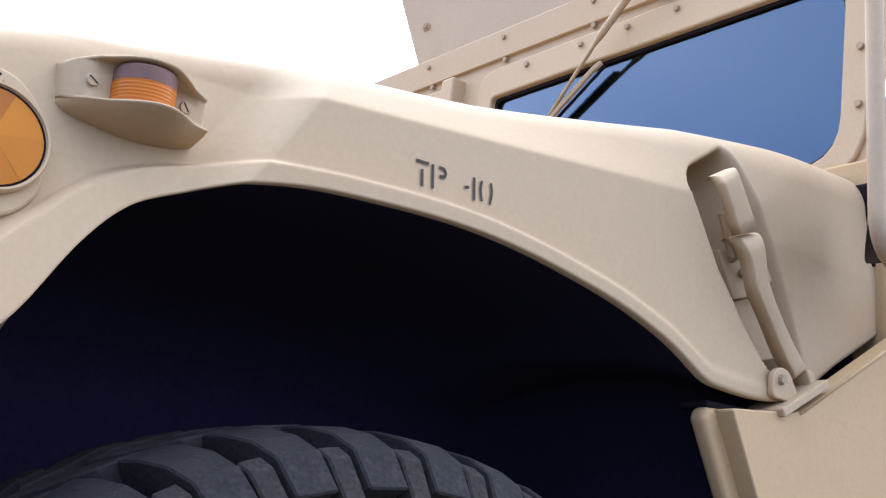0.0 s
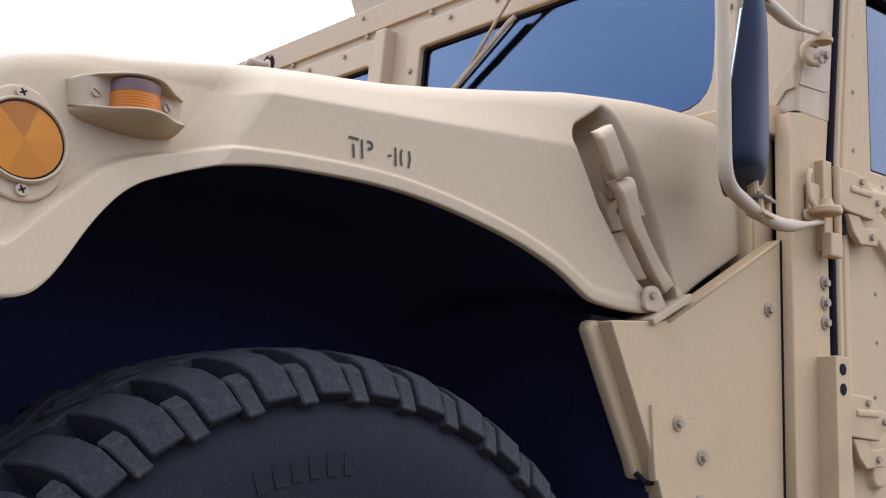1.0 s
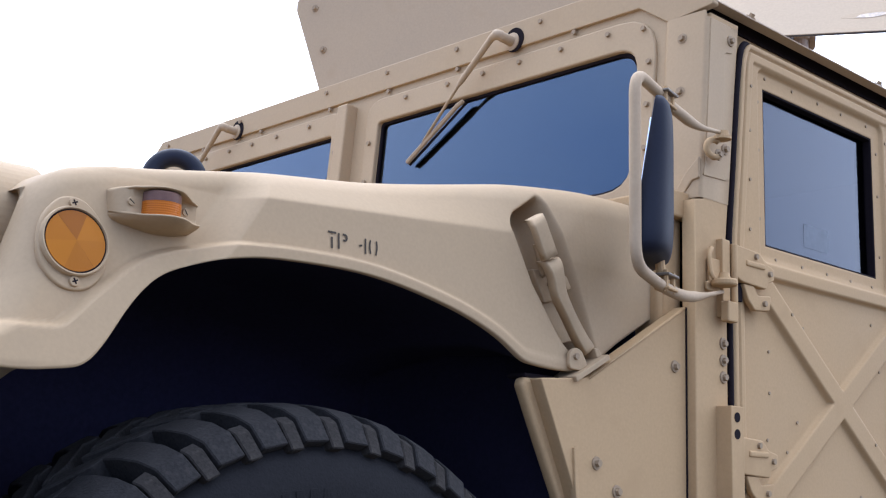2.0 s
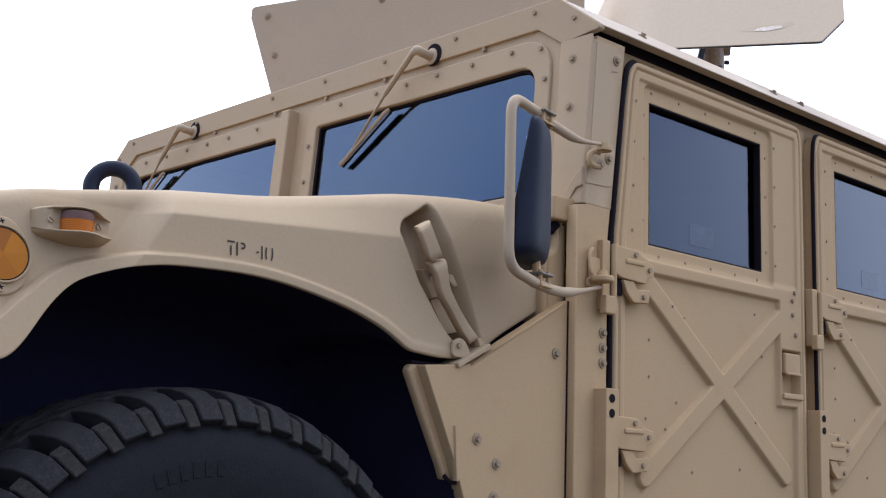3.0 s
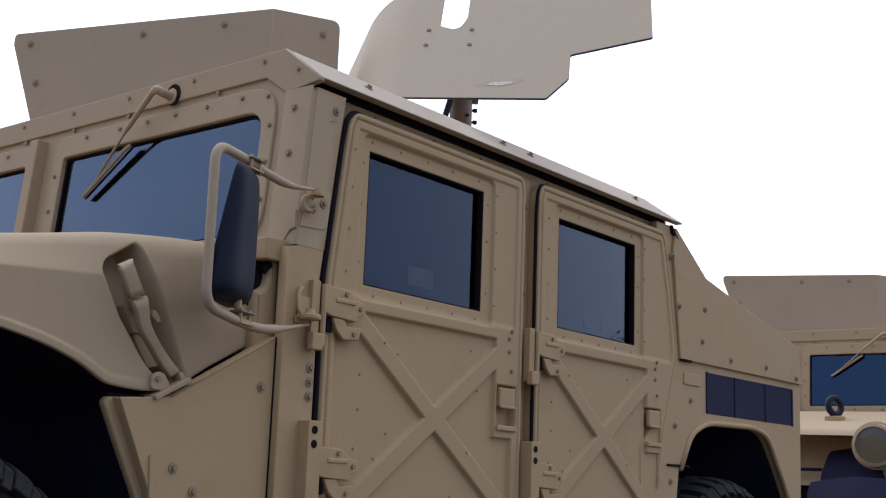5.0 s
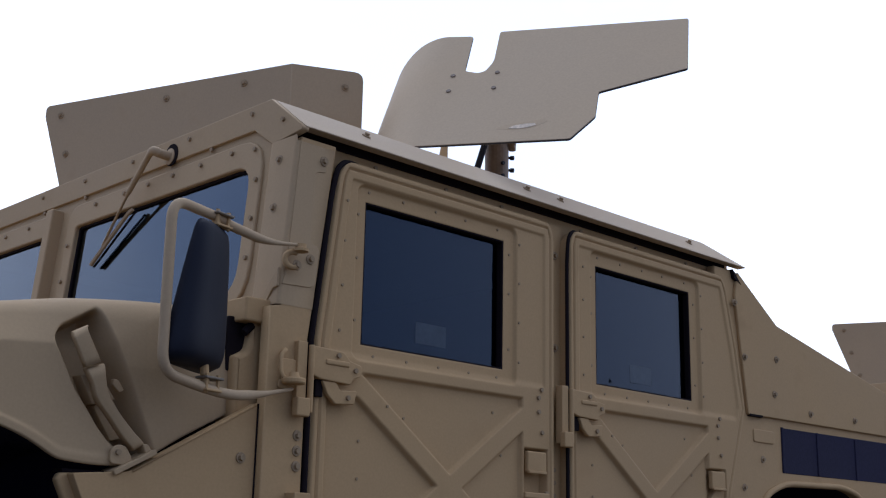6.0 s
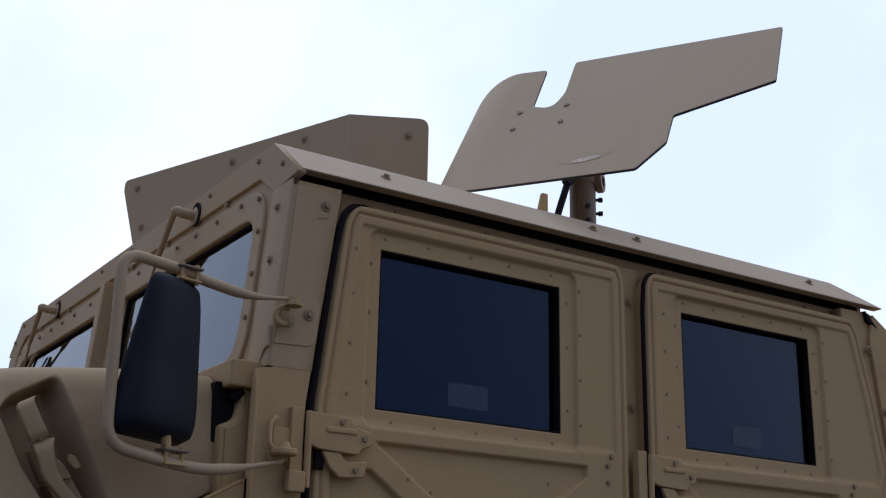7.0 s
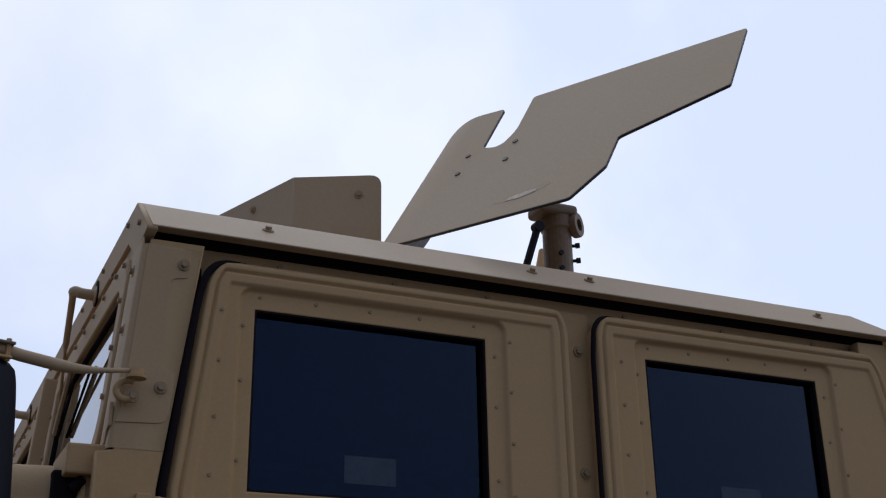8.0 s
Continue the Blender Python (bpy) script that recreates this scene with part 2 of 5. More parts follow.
def tube(points, radius, seg=10, bm=None):
    """A round rod along a line; radius may be one number or one for each point."""
    bm = bm or bmesh.new()
    rads = radius if hasattr(radius, "__len__") else [radius] * len(points)
    pts = [Vector(p) for p in points]
    side = None
    rows = []
    for i, p in enumerate(pts):
        d = (pts[min(i + 1, len(pts) - 1)] - pts[max(i - 1, 0)]).normalized()
        if side is None:
            side = d.orthogonal().normalized()
        side = (side - d * side.dot(d)).normalized()
        up = d.cross(side)
        rows.append([bm.verts.new(p + rads[i] * (math.cos(2 * math.pi * k / seg) * side + math.sin(2 * math.pi * k / seg) * up)) for k in range(seg)])
    for a, b in zip(rows, rows[1:]):
        for k in range(seg):
            bm.faces.new((a[k], a[(k + 1) % seg], b[(k + 1) % seg], b[k]))
    bm.faces.new(rows[0][::-1])
    bm.faces.new(rows[-1])
    return bm


def fillet(points, r, n=5):
    """A closed outline with rounded corners; r is one radius or one for each corner."""
    out = []
    k = len(points)
    rs = r if hasattr(r, "__len__") else [r] * k
    for i in range(k):
        a, b, c = (Vector(points[(i + j) % k]).to_2d() for j in (-1, 0, 1))
        if rs[i] <= 0:
            out.append(b)
            continue
        d0, d1 = a - b, c - b
        t = min(rs[i], d0.length * 0.48, d1.length * 0.48)
        p, q = b + d0.normalized() * t, b + d1.normalized() * t
        for j in range(n + 1):
            s = j / n
            out.append((1 - s) ** 2 * p + 2 * s * (1 - s) * b + s * s * q)
    return out


SIDE = Matrix(((1, 0, 0, 0), (0, 0, -1, 0), (0, 1, 0, 0), (0, 0, 0, 1)))      # (x, z) to a plate that faces -y
FRONT = Matrix(((0, 0, -1, 0), (-1, 0, 0, 0), (0, 1, 0, 0), (0, 0, 0, 1)))    # (-y, z) to a plate that faces -x


def plate(outlines, thick, m, bevel=0.002):
    """A sheet with rounded edges from an outline and holes; its front face lies in the plane of m, the rest behind."""
    cu = bpy.data.curves.new("sheet", "CURVE")
    cu.dimensions, cu.fill_mode = "2D", "BOTH"
    b = min(bevel, thick * 0.45)
    cu.extrude, cu.bevel_depth, cu.bevel_resolution, cu.offset = thick / 2 - b, b, 2, -b
    for o in outlines:
        s = cu.splines.new("POLY")
        s.points.add(len(o) - 1)
        for i, p in enumerate(o):
            s.points[i].co = (p[0], p[1], 0, 1)
        s.use_cyclic_u = True
    ob = bpy.data.objects.new("sheet", cu)
    me = bpy.data.meshes.new_from_object(ob)
    bpy.data.objects.remove(ob)
    bpy.data.curves.remove(cu)
    me.transform(m @ Matrix.Translation((0, 0, -thick / 2)))
    me.materials.clear()
    return me


def grid_mesh(P, name="skin"):
    """A sheet from an array of places, rows by columns by xyz; cells with a nan corner are left open."""
    nr, nc, _ = P.shape
    ok = ~np.isnan(P).any(axis=2)
    ids = -np.ones((nr, nc), int)
    ids[ok] = np.arange(ok.sum())
    quads = np.stack([ids[:-1, :-1], ids[:-1, 1:], ids[1:, 1:], ids[1:, :-1]], -1).reshape(-1, 4)
    quads = quads[(quads >= 0).all(axis=1)]
    me = bpy.data.meshes.new(name)
    me.from_pydata(P[ok].tolist(), [], quads.tolist())
    me.update()
    for p in me.polygons:
        p.use_smooth = True
    return me


def sstep(a, b, x):
    t = np.clip((x - a) / (b - a), 0, 1)
    return t * t * (3 - 2 * t)


def line_distance(X, Z, a, b):
    """How far each place lies from the stretch a to b."""
    a, b = np.array(a, float), np.array(b, float)
    d = b - a
    t = np.clip(((X - a[0]) * d[0] + (Z - a[1]) * d[1]) / (d @ d), 0, 1)
    return np.hypot(X - a[0] - t * d[0], Z - a[1] - t * d[1])


def bolt_mesh(name, r, h, washer):
    bm = bmesh.new()
    if washer:
        cyl(bm, (0, 0, 0), (0, 0, 1), r * 1.75, r * 1.65, h * 0.3, 14)
    cyl(bm, (0, 0, h * 0.25 if washer else 0), (0, 0, 1), r, r * 0.92, h * 0.75, 6 if washer else 10)
    me = bpy.data.meshes.new(name)
    bm.to_mesh(me)
    bm.free()
    me.materials.append(BOLT_PAINT)
    return me


BOLT = bolt_mesh("bolt", 0.0065, 0.009, True)
SMALL_BOLT = bolt_mesh("small_bolt", 0.0058, 0.007, False)
DARK_BOLT = bolt_mesh("dark_bolt", 0.0075, 0.004, False)
DARK_BOLT.materials.clear()
DARK_BOLT.materials.append(BROWN)
RIVET = bolt_mesh("rivet", 0.0035, 0.003, False)


def bolts(parent, places, axis, me=BOLT, name="bolt", turn=0.0):
    for i, p in enumerate(places):
        ob = part(name, me, None, parent)
        ob.matrix_basis = aim(p, axis) @ Matrix.Rotation(0.7 * i + turn, 4, "Z")


def mirrored(ob):
    """The same part on the other flank of its thing."""
    made = {}
    for o in (ob, *ob.children_recursive):
        made[o] = o.copy()
        scene.collection.objects.link(made[o])
        made[o].parent = made.get(o.parent, o.parent)
    made[ob].matrix_basis = Matrix.Diagonal((1, -1, 1, 1)) @ ob.matrix_basis
    return made[ob]

# ---- the setting ----
def ground_mesh():
    bm = bmesh.new()
    bmesh.ops.create_grid(bm, x_segments=24, y_segments=24, size=400)
    return bm


tagged(part("ground", ground_mesh(), ASPHALT), "unseen ground of the parking lot, tan-grey for its bounced light", "ground", kind="structure")

# ---- the truck ----
truck = tagged(new("military_truck"), "tan four-door military utility truck with a gun shield on its roof", "truck")
FLANK = 1.05                                # half width over the doors


def rake(z):
    """x of the raked windshield's face at the height z."""
    return 1.300 + 0.08 * (z - 1.78)


# hood: one moulded shell, flanks with wheel arches, top, recessed nose
def curve(xs, zs, steps=1600):
    """A smooth curve through the given places, as a table to read from."""
    xs, zs = np.array(xs), np.array(zs)
    d = np.diff(zs) / np.diff(xs)
    h = np.diff(xs)
    m = np.concatenate([d[:1], (d[:-1] * h[1:] + d[1:] * h[:-1]) / (h[1:] + h[:-1]), d[-1:]])
    x = np.linspace(xs[0], xs[-1], steps)
    i = np.clip(np.searchsorted(xs, x, side="right") - 1, 0, len(xs) - 2)
    t = (x - xs[i]) / h[i]
    z = (2 * t ** 3 - 3 * t ** 2 + 1) * zs[i] + (t ** 3 - 2 * t ** 2 + t) * h[i] * m[i] + (3 * t ** 2 - 2 * t ** 3) * zs[i + 1] + (t ** 3 - t ** 2) * h[i] * m[i + 1]
    k = np.exp(-0.5 * (np.arange(-30, 31) / 10.0) ** 2)
    soft = np.convolve(np.pad(z, 30, mode="edge"), k / k.sum(), "valid")
    return x, soft


ARCH = curve([-0.2, -0.08, 0.049, 0.086, 0.110, 0.134, 0.170, 0.226, 0.295, 0.392, 0.508, 0.61, 0.721, 0.775, 0.803, 0.824, 0.85, 0.945, 0.975, 1.1, 1.25],
             [0.934, 0.935, 0.937, 0.946, 0.973, 1.010, 1.052, 1.082, 1.100, 1.108, 1.107, 1.093, 1.0665, 1.046, 1.031, 1.0195, 1.016, 1.014, 1.018, 1.082, 1.160])
CROWN = curve([-0.1, 0.03, 0.07, 0.12, 0.2, 0.35, 0.55, 0.72, 0.85, 1.1, 1.3], [1.06, 1.150, 1.184, 1.200, 1.213, 1.239, 1.266, 1.297, 1.323, 1.348, 1.356])


def arch_z(x):
    return np.interp(x, *ARCH)


def hood_top_z(x):
    return np.interp(x, *CROWN)


def arch_distance(X, Z):
    """How far each place lies from the wheel arch's edge."""
    ax, az = ARCH[0][::5], ARCH[1][::5]
    flat = np.empty(X.size)
    px, pz = X.ravel(), Z.ravel()
    for i in range(0, X.size, 8000):
        flat[i:i + 8000] = np.sqrt(((px[i:i + 8000, None] - ax) ** 2 + (pz[i:i + 8000, None] - az) ** 2).min(axis=1))
    return flat.reshape(X.shape)


def hood_flank(X, Z):
    """Half width of the hood at each (x, z)."""
    zb, zt = arch_z(X), hood_top_z(X)
    plain = 0.962 + 0.19 * np.clip(1.142 - Z, -0.05, 0.2)
    swell = 1.006 + 0.06 * (1.15 - Z)
    ramp = np.clip((X - (0.276 + (Z - 1.115) * 0.66) + 0.040) / 0.050, 0, 1)
    mix = ramp * ramp * (2.5 - 1.5 * ramp)
    Y = plain + (swell - plain) * mix
    crease = np.interp(X, [0.29, 0.330, 0.825, 1.25], [1.184, 1.187, 1.223, 1.255])
    over = np.clip(Z - crease, 0, 1)
    steep = np.interp(X, [0.3, 0.55, 0.85], [0.95, 0.88, 0.40])
    Y = Y - mix * steep * (np.sqrt(over ** 2 + 0.003 ** 2) - 0.003)
    # latch channel: sharp on the fender's side, running out softly on the cheek behind it
    ax, az, bx, bz = 0.858, 1.283, 0.990, 1.010
    length = math.hypot(bx - ax, bz - az)
    dx, dz = (bx - ax) / length, (bz - az) / length
    along = (X - ax) * dx + (Z - az) * dz
    across = (X - ax) * -dz + (Z - az) * dx
    cheek = 0.998 - 0.015 * np.clip((X - 1.0) / 0.2, 0, 1) - 0.10 * np.clip(Z - 1.2, 0, 1)
    upper = sstep(0.11, 0.02, along)
    Y = Y + (cheek - Y) * sstep(-0.06 * upper, 0.03 + 0.20 * upper, across)
    brim = np.interp(along, [-0.02, 0.0, 0.02, 0.06, 0.12, 0.158, 0.2, 0.23, 0.25, 0.28], [-0.052, -0.062, -0.066, -0.064, -0.062, -0.054, -0.046, -0.037, -0.027, -0.022])
    depth = sstep(-0.004, 0.009, across - brim) * (1 - sstep(0.014 + 0.02 * sstep(0.10, 0.0, along), 0.056, across)) * sstep(-0.009, 0.012, along - 0.010 + 0.10 * (across + 0.02) - 0.016 * np.clip((brim + 0.032 - across) / 0.032, 0, 1) ** 2)
    Y = Y - (0.078 + 0.004 * sstep(0.08, 0.14, along) * (1 - sstep(-0.005, 0.02, across))) * depth
    lip_high = np.interp(X, [0.0, 0.06, 0.09, 0.12, 0.17, 0.23, 0.32], [0.055, 0.052, 0.045, 0.036, 0.030, 0.025, 0.020])
    away = arch_distance(X, Z)
    lip = sstep(lip_high + 0.002, lip_high - 0.006, away) * (1 - sstep(0.93, 0.955, X))
    Y = Y + lip * np.clip(np.interp(X, [0.1, 0.3, 0.8], [1.031, 1.026, 1.016]) - Y, 0, 0.024)
    r = 0.028 + 0.024 * sstep(0.70, 1.0, X)
    h = np.minimum(np.clip(Z - (zt - r), 0, 1), r)
    Y = Y - (r - np.sqrt(np.maximum(r * r - h * h, 0)))
    return Y


def hood_mesh():
    nx, nz = 520, 96
    v = np.linspace(0, 1, nz)[:, None]
    u = np.linspace(0, 1, nx)[None, :]
    z_guess = 0.94 + 0.24 * v
    x0 = np.interp(z_guess, [0.93, 0.975, 1.0, 1.057, 1.161, 1.2], [-0.10, -0.06, -0.02, 0.006, 0.037, 0.05])
    x1 = 1.228 - 0.035 * v
    # columns stand closest at the nose, the blister's edge and the latch channel
    g = np.linspace(0, 1, 2000)
    dense = 1.0 + 1.2 * np.exp(-(g / 0.08) ** 2) + 0.8 * np.exp(-((g - 0.27) / 0.07) ** 2) + 2.6 * np.exp(-((g - 0.76) / 0.08) ** 2)
    total = np.cumsum(dense)
    X = x0 + (x1 - x0) * np.interp(u, (total - total[0]) / (total[-1] - total[0]), g)
    zb, zt = arch_z(X), hood_top_z(X)
    Z = zb + (zt - zb) * v ** 0.9
    Y = hood_flank(X, Z)
    r = 0.05
    k = np.clip(r - (X - x0), 0, r)
    Y = Y - (r - np.sqrt(np.maximum(r * r - k * k, 0)))
    wall = np.stack([X, -Y, Z], -1)
    # the nose: the corner turns in, runs back and across
    def column(dx, y):
        c = wall[:, :1].copy()
        c[:, :, 1] = -y
        c[:, :, 0] = c[:, :, 0] + dx
        return c
    nose = np.concatenate([column(0.23, t) for t in (0.0, 0.3, 0.64)] + [column(0.17, 0.70), column(0.09, 0.81), column(0.035, 0.88), column(0.010, 0.899), column(0.0, 0.908)], 1)
    flank = np.concatenate([nose, wall], 1)
    # turned-in hem along the bottom edge
    hem = flank[:1].copy()
    hem[:, :, 1] = np.minimum(hem[:, :, 1] + 0.010, 0)
    flank = np.concatenate([hem, flank], 0)
    # top sheet to the middle line
    edge = flank[-1]
    tops = []
    for t in np.linspace(0, 1, 24)[1:]:
        row = edge.copy()
        row[:, 1] = edge[:, 1] * (1 - t)
        row[:, 2] = edge[:, 2] + 0.012 * (1 - (1 - t) ** 2)
        tops.append(row)
    flank = np.concatenate([flank, np.array(tops)], 0)
    left = grid_mesh(flank, "hood")
    bm = bmesh.new()
    bm.from_mesh(left)
    r2 = bmesh.ops.duplicate(bm, geom=bm.verts[:] + bm.faces[:])
    vs = [g for g in r2["geom"] if isinstance(g, bmesh.types.BMVert)]
    fs = [g for g in r2["geom"] if isinstance(g, bmesh.types.BMFace)]
    for q in vs:
        q.co.y = -q.co.y
    bmesh.ops.reverse_faces(bm, faces=fs)
    bmesh.ops.remove_doubles(bm, verts=[q for q in bm.verts if abs(q.co.y) < 1e-4], dist=1e-4)
    bm.to_mesh(left)
    bm.free()
    return left


hood = part("hood", hood_mesh(), HOOD, truck, "tan moulded hood with flared wheel arches", smooth=True)


def wheel_well(x_a, x_b, height, edge):
    """Black liner under an arch: a roof that follows the arch and an inner wall."""
    xs = np.linspace(x_a, x_b, 120)
    rows = []
    zt = height(xs) + 0.012
    brink = edge(xs)
    for y, dz in ((-brink, -0.0115), (-brink + 0.02, -0.003), (-0.90, 0.02), (-0.7, 0.03), (-0.5, 0.0), (-0.48, -0.05), (-0.48, -0.8)):
        rows.append(np.stack([xs, y + 0 * xs, zt + dz], -1))
    P = np.array(rows)
    ends = []
    for i in (0, -1):
        c = P[:, i].copy()
        c[:, 2] = np.minimum(c[:, 2], 0.3)
        ends.append(c[:, None])
    return grid_mesh(np.concatenate([ends[0], P, ends[1]], 1), "wheel_well")


def hood_hem(x):
    return hood_flank(x, arch_z(x)) - 0.008 - 0.08 * np.clip((-0.03 - x) / 0.05, 0, 1)


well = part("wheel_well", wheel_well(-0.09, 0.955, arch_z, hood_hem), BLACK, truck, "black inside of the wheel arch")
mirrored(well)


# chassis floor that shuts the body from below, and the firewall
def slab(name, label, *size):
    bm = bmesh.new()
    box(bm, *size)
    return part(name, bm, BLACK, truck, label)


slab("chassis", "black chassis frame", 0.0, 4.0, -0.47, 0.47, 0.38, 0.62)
# added black blocks: the shade under each fender's front corner
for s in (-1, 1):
    slab("front_liner", "added black block for the shade ahead of the front wheel", -0.075, 0.02, min(s * 0.92, s * 0.58), max(s * 0.92, s * 0.58), 0.72, 0.928)
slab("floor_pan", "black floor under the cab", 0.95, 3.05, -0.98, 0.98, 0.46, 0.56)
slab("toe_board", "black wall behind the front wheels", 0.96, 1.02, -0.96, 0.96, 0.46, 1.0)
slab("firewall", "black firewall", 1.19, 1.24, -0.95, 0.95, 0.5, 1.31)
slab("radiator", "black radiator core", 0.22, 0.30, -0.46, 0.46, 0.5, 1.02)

# stencilled tyre pressure on the fender: strokes with the stencil's bridges left open
def stroke(bm, points, wide):
    """A painted stroke that lies on the fender's skin."""
    path = [Vector(p) for p in points]
    if len(path) > 2:
        path = [Vector(p).to_2d() for p in smooth_path([(x, z, 0) for x, z in points], 4, 0.006)]
    rows = []
    fine = [path[0].lerp(path[1], k / 4) for k in range(5)] if len(path) == 2 else path
    for i, p in enumerate(fine):
        d = (fine[min(i + 1, len(fine) - 1)] - fine[max(i - 1, 0)]).normalized()
        side = Vector((-d.y, d.x)) * wide / 2
        pair = []
        for q in (p - side, p + side):
            y = -float(hood_flank(np.array([q.x]), np.array([q.y]))[0]) - 0.0012
            pair.append(bm.verts.new((q.x, y, q.y)))
        rows.append(pair)
    for p, q in zip(rows, rows[1:]):
        bm.faces.new((p[0], q[0], q[1], p[1]))


STENCILS = {
    "TP": ([[(0.4330, 1.1600), (0.4475, 1.1600)], [(0.4400, 1.1535), (0.4408, 1.1375)], [(0.4520, 1.1610), (0.4525, 1.1385)], [(0.4590, 1.1600), (0.4655, 1.1595), (0.4672, 1.1560), (0.4650, 1.1515), (0.4600, 1.1520)]], 0.0030),
    "40": ([[(0.4892, 1.1488), (0.4945, 1.1502)], [(0.5003, 1.1610), (0.5008, 1.1390)], [(0.5095, 1.1600), (0.5078, 1.1505), (0.5100, 1.1405)], [(0.5205, 1.1605), (0.5222, 1.1510), (0.5195, 1.1395)]], 0.0028),
}
for text, (strokes, wide) in STENCILS.items():
    bm = bmesh.new()
    for points in strokes:
        stroke(bm, points, wide)
    part("stencil", bm, STENCIL, hood, "dark stencilled letters " + text)


# round amber side reflector in a tan bezel
def reflector(centre, tilt):
    m = Matrix.Translation(centre) @ Matrix.Rotation(tilt, 4, "X") @ SIDE @ Matrix.Scale(0.885, 4)
    back = part("side_reflector", plate([fillet([(-0.052, -0.012), (-0.044, -0.045), (-0.016, -0.068), (0.020, -0.066), (0.046, -0.040), (0.05, 0.0), (0.045, 0.035), (0.018, 0.066), (-0.018, 0.066), (-0.046, 0.032)], 0.02)], 0.012, m @ Matrix.Translation((0, 0, 0.0025)), 0.003), HOOD, truck, "round amber reflector in a tan bezel")
    ring = turned([(0.0450, 0.0), (0.0492, 0.0), (0.0492, 0.007), (0.0478, 0.0098), (0.0458, 0.0098), (0.0450, 0.007)], (0, 0, 0), (0, 0, 1), 56)
    ring.transform(m @ Matrix.Translation((0, 0, 0.0015)))
    part("bezel", ring, HOOD, back)
    part("gasket", disc(m, 0.0452, 0.0015, 0.0078), SEAL, back, "dark gasket")
    r, n = 0.0428, 6
    for k in range(n):                       # wedge facets
        bm = bmesh.new()
        a0, a1 = 2 * math.pi * (k + 0.12) / n, 2 * math.pi * (k + 1.12) / n
        c = bm.verts.new((0, 0, 0.0112))
        rim = [bm.verts.new((r * math.cos(a0 + (a1 - a0) * j / 6), r * math.sin(a0 + (a1 - a0) * j / 6), 0.0085 + (0.0004 if k % 2 else 0.0))) for j in range(7)]
        foot = [bm.verts.new((q.co.x, q.co.y, 0.004)) for q in rim]
        for j in range(6):
            bm.faces.new((c, rim[j], rim[j + 1]))
            bm.faces.new((rim[j], foot[j], foot[j + 1], rim[j + 1]))
        bm.transform(m)
        part("facet", bm, AMBER, back, "amber reflector facet")
    for s in (-1, 1):
        bm = bmesh.new()
        cyl(bm, (0, 0, 0), (0, 0, 1), 0.0078, 0.0068, 0.004, 16)
        bm.transform(m @ Matrix.Translation((0, s * 0.0555, 0.0025)))
        part("screw", bm, HOOD, back)
        bm = bmesh.new()
        box(bm, -0.0042, 0.0042, -0.001, 0.001, 0.0035, 0.0045)
        box(bm, -0.001, 0.001, -0.0042, 0.0042, 0.0035, 0.0046)
        bm.transform(m @ Matrix.Translation((0, s * 0.0555, 0.0025)) @ Matrix.Rotation(0.4, 4, "Z"))
        part("screw_slot", bm, SEAL, back)


def disc(m, r, z0, z1):
    bm = bmesh.new()
    cyl(bm, (0, 0, z0), (0, 0, 1), r, r, z1 - z0, 40)
    bm.transform(m)
    return bm


reflector((0.080, -0.974, 1.090), -0.19)


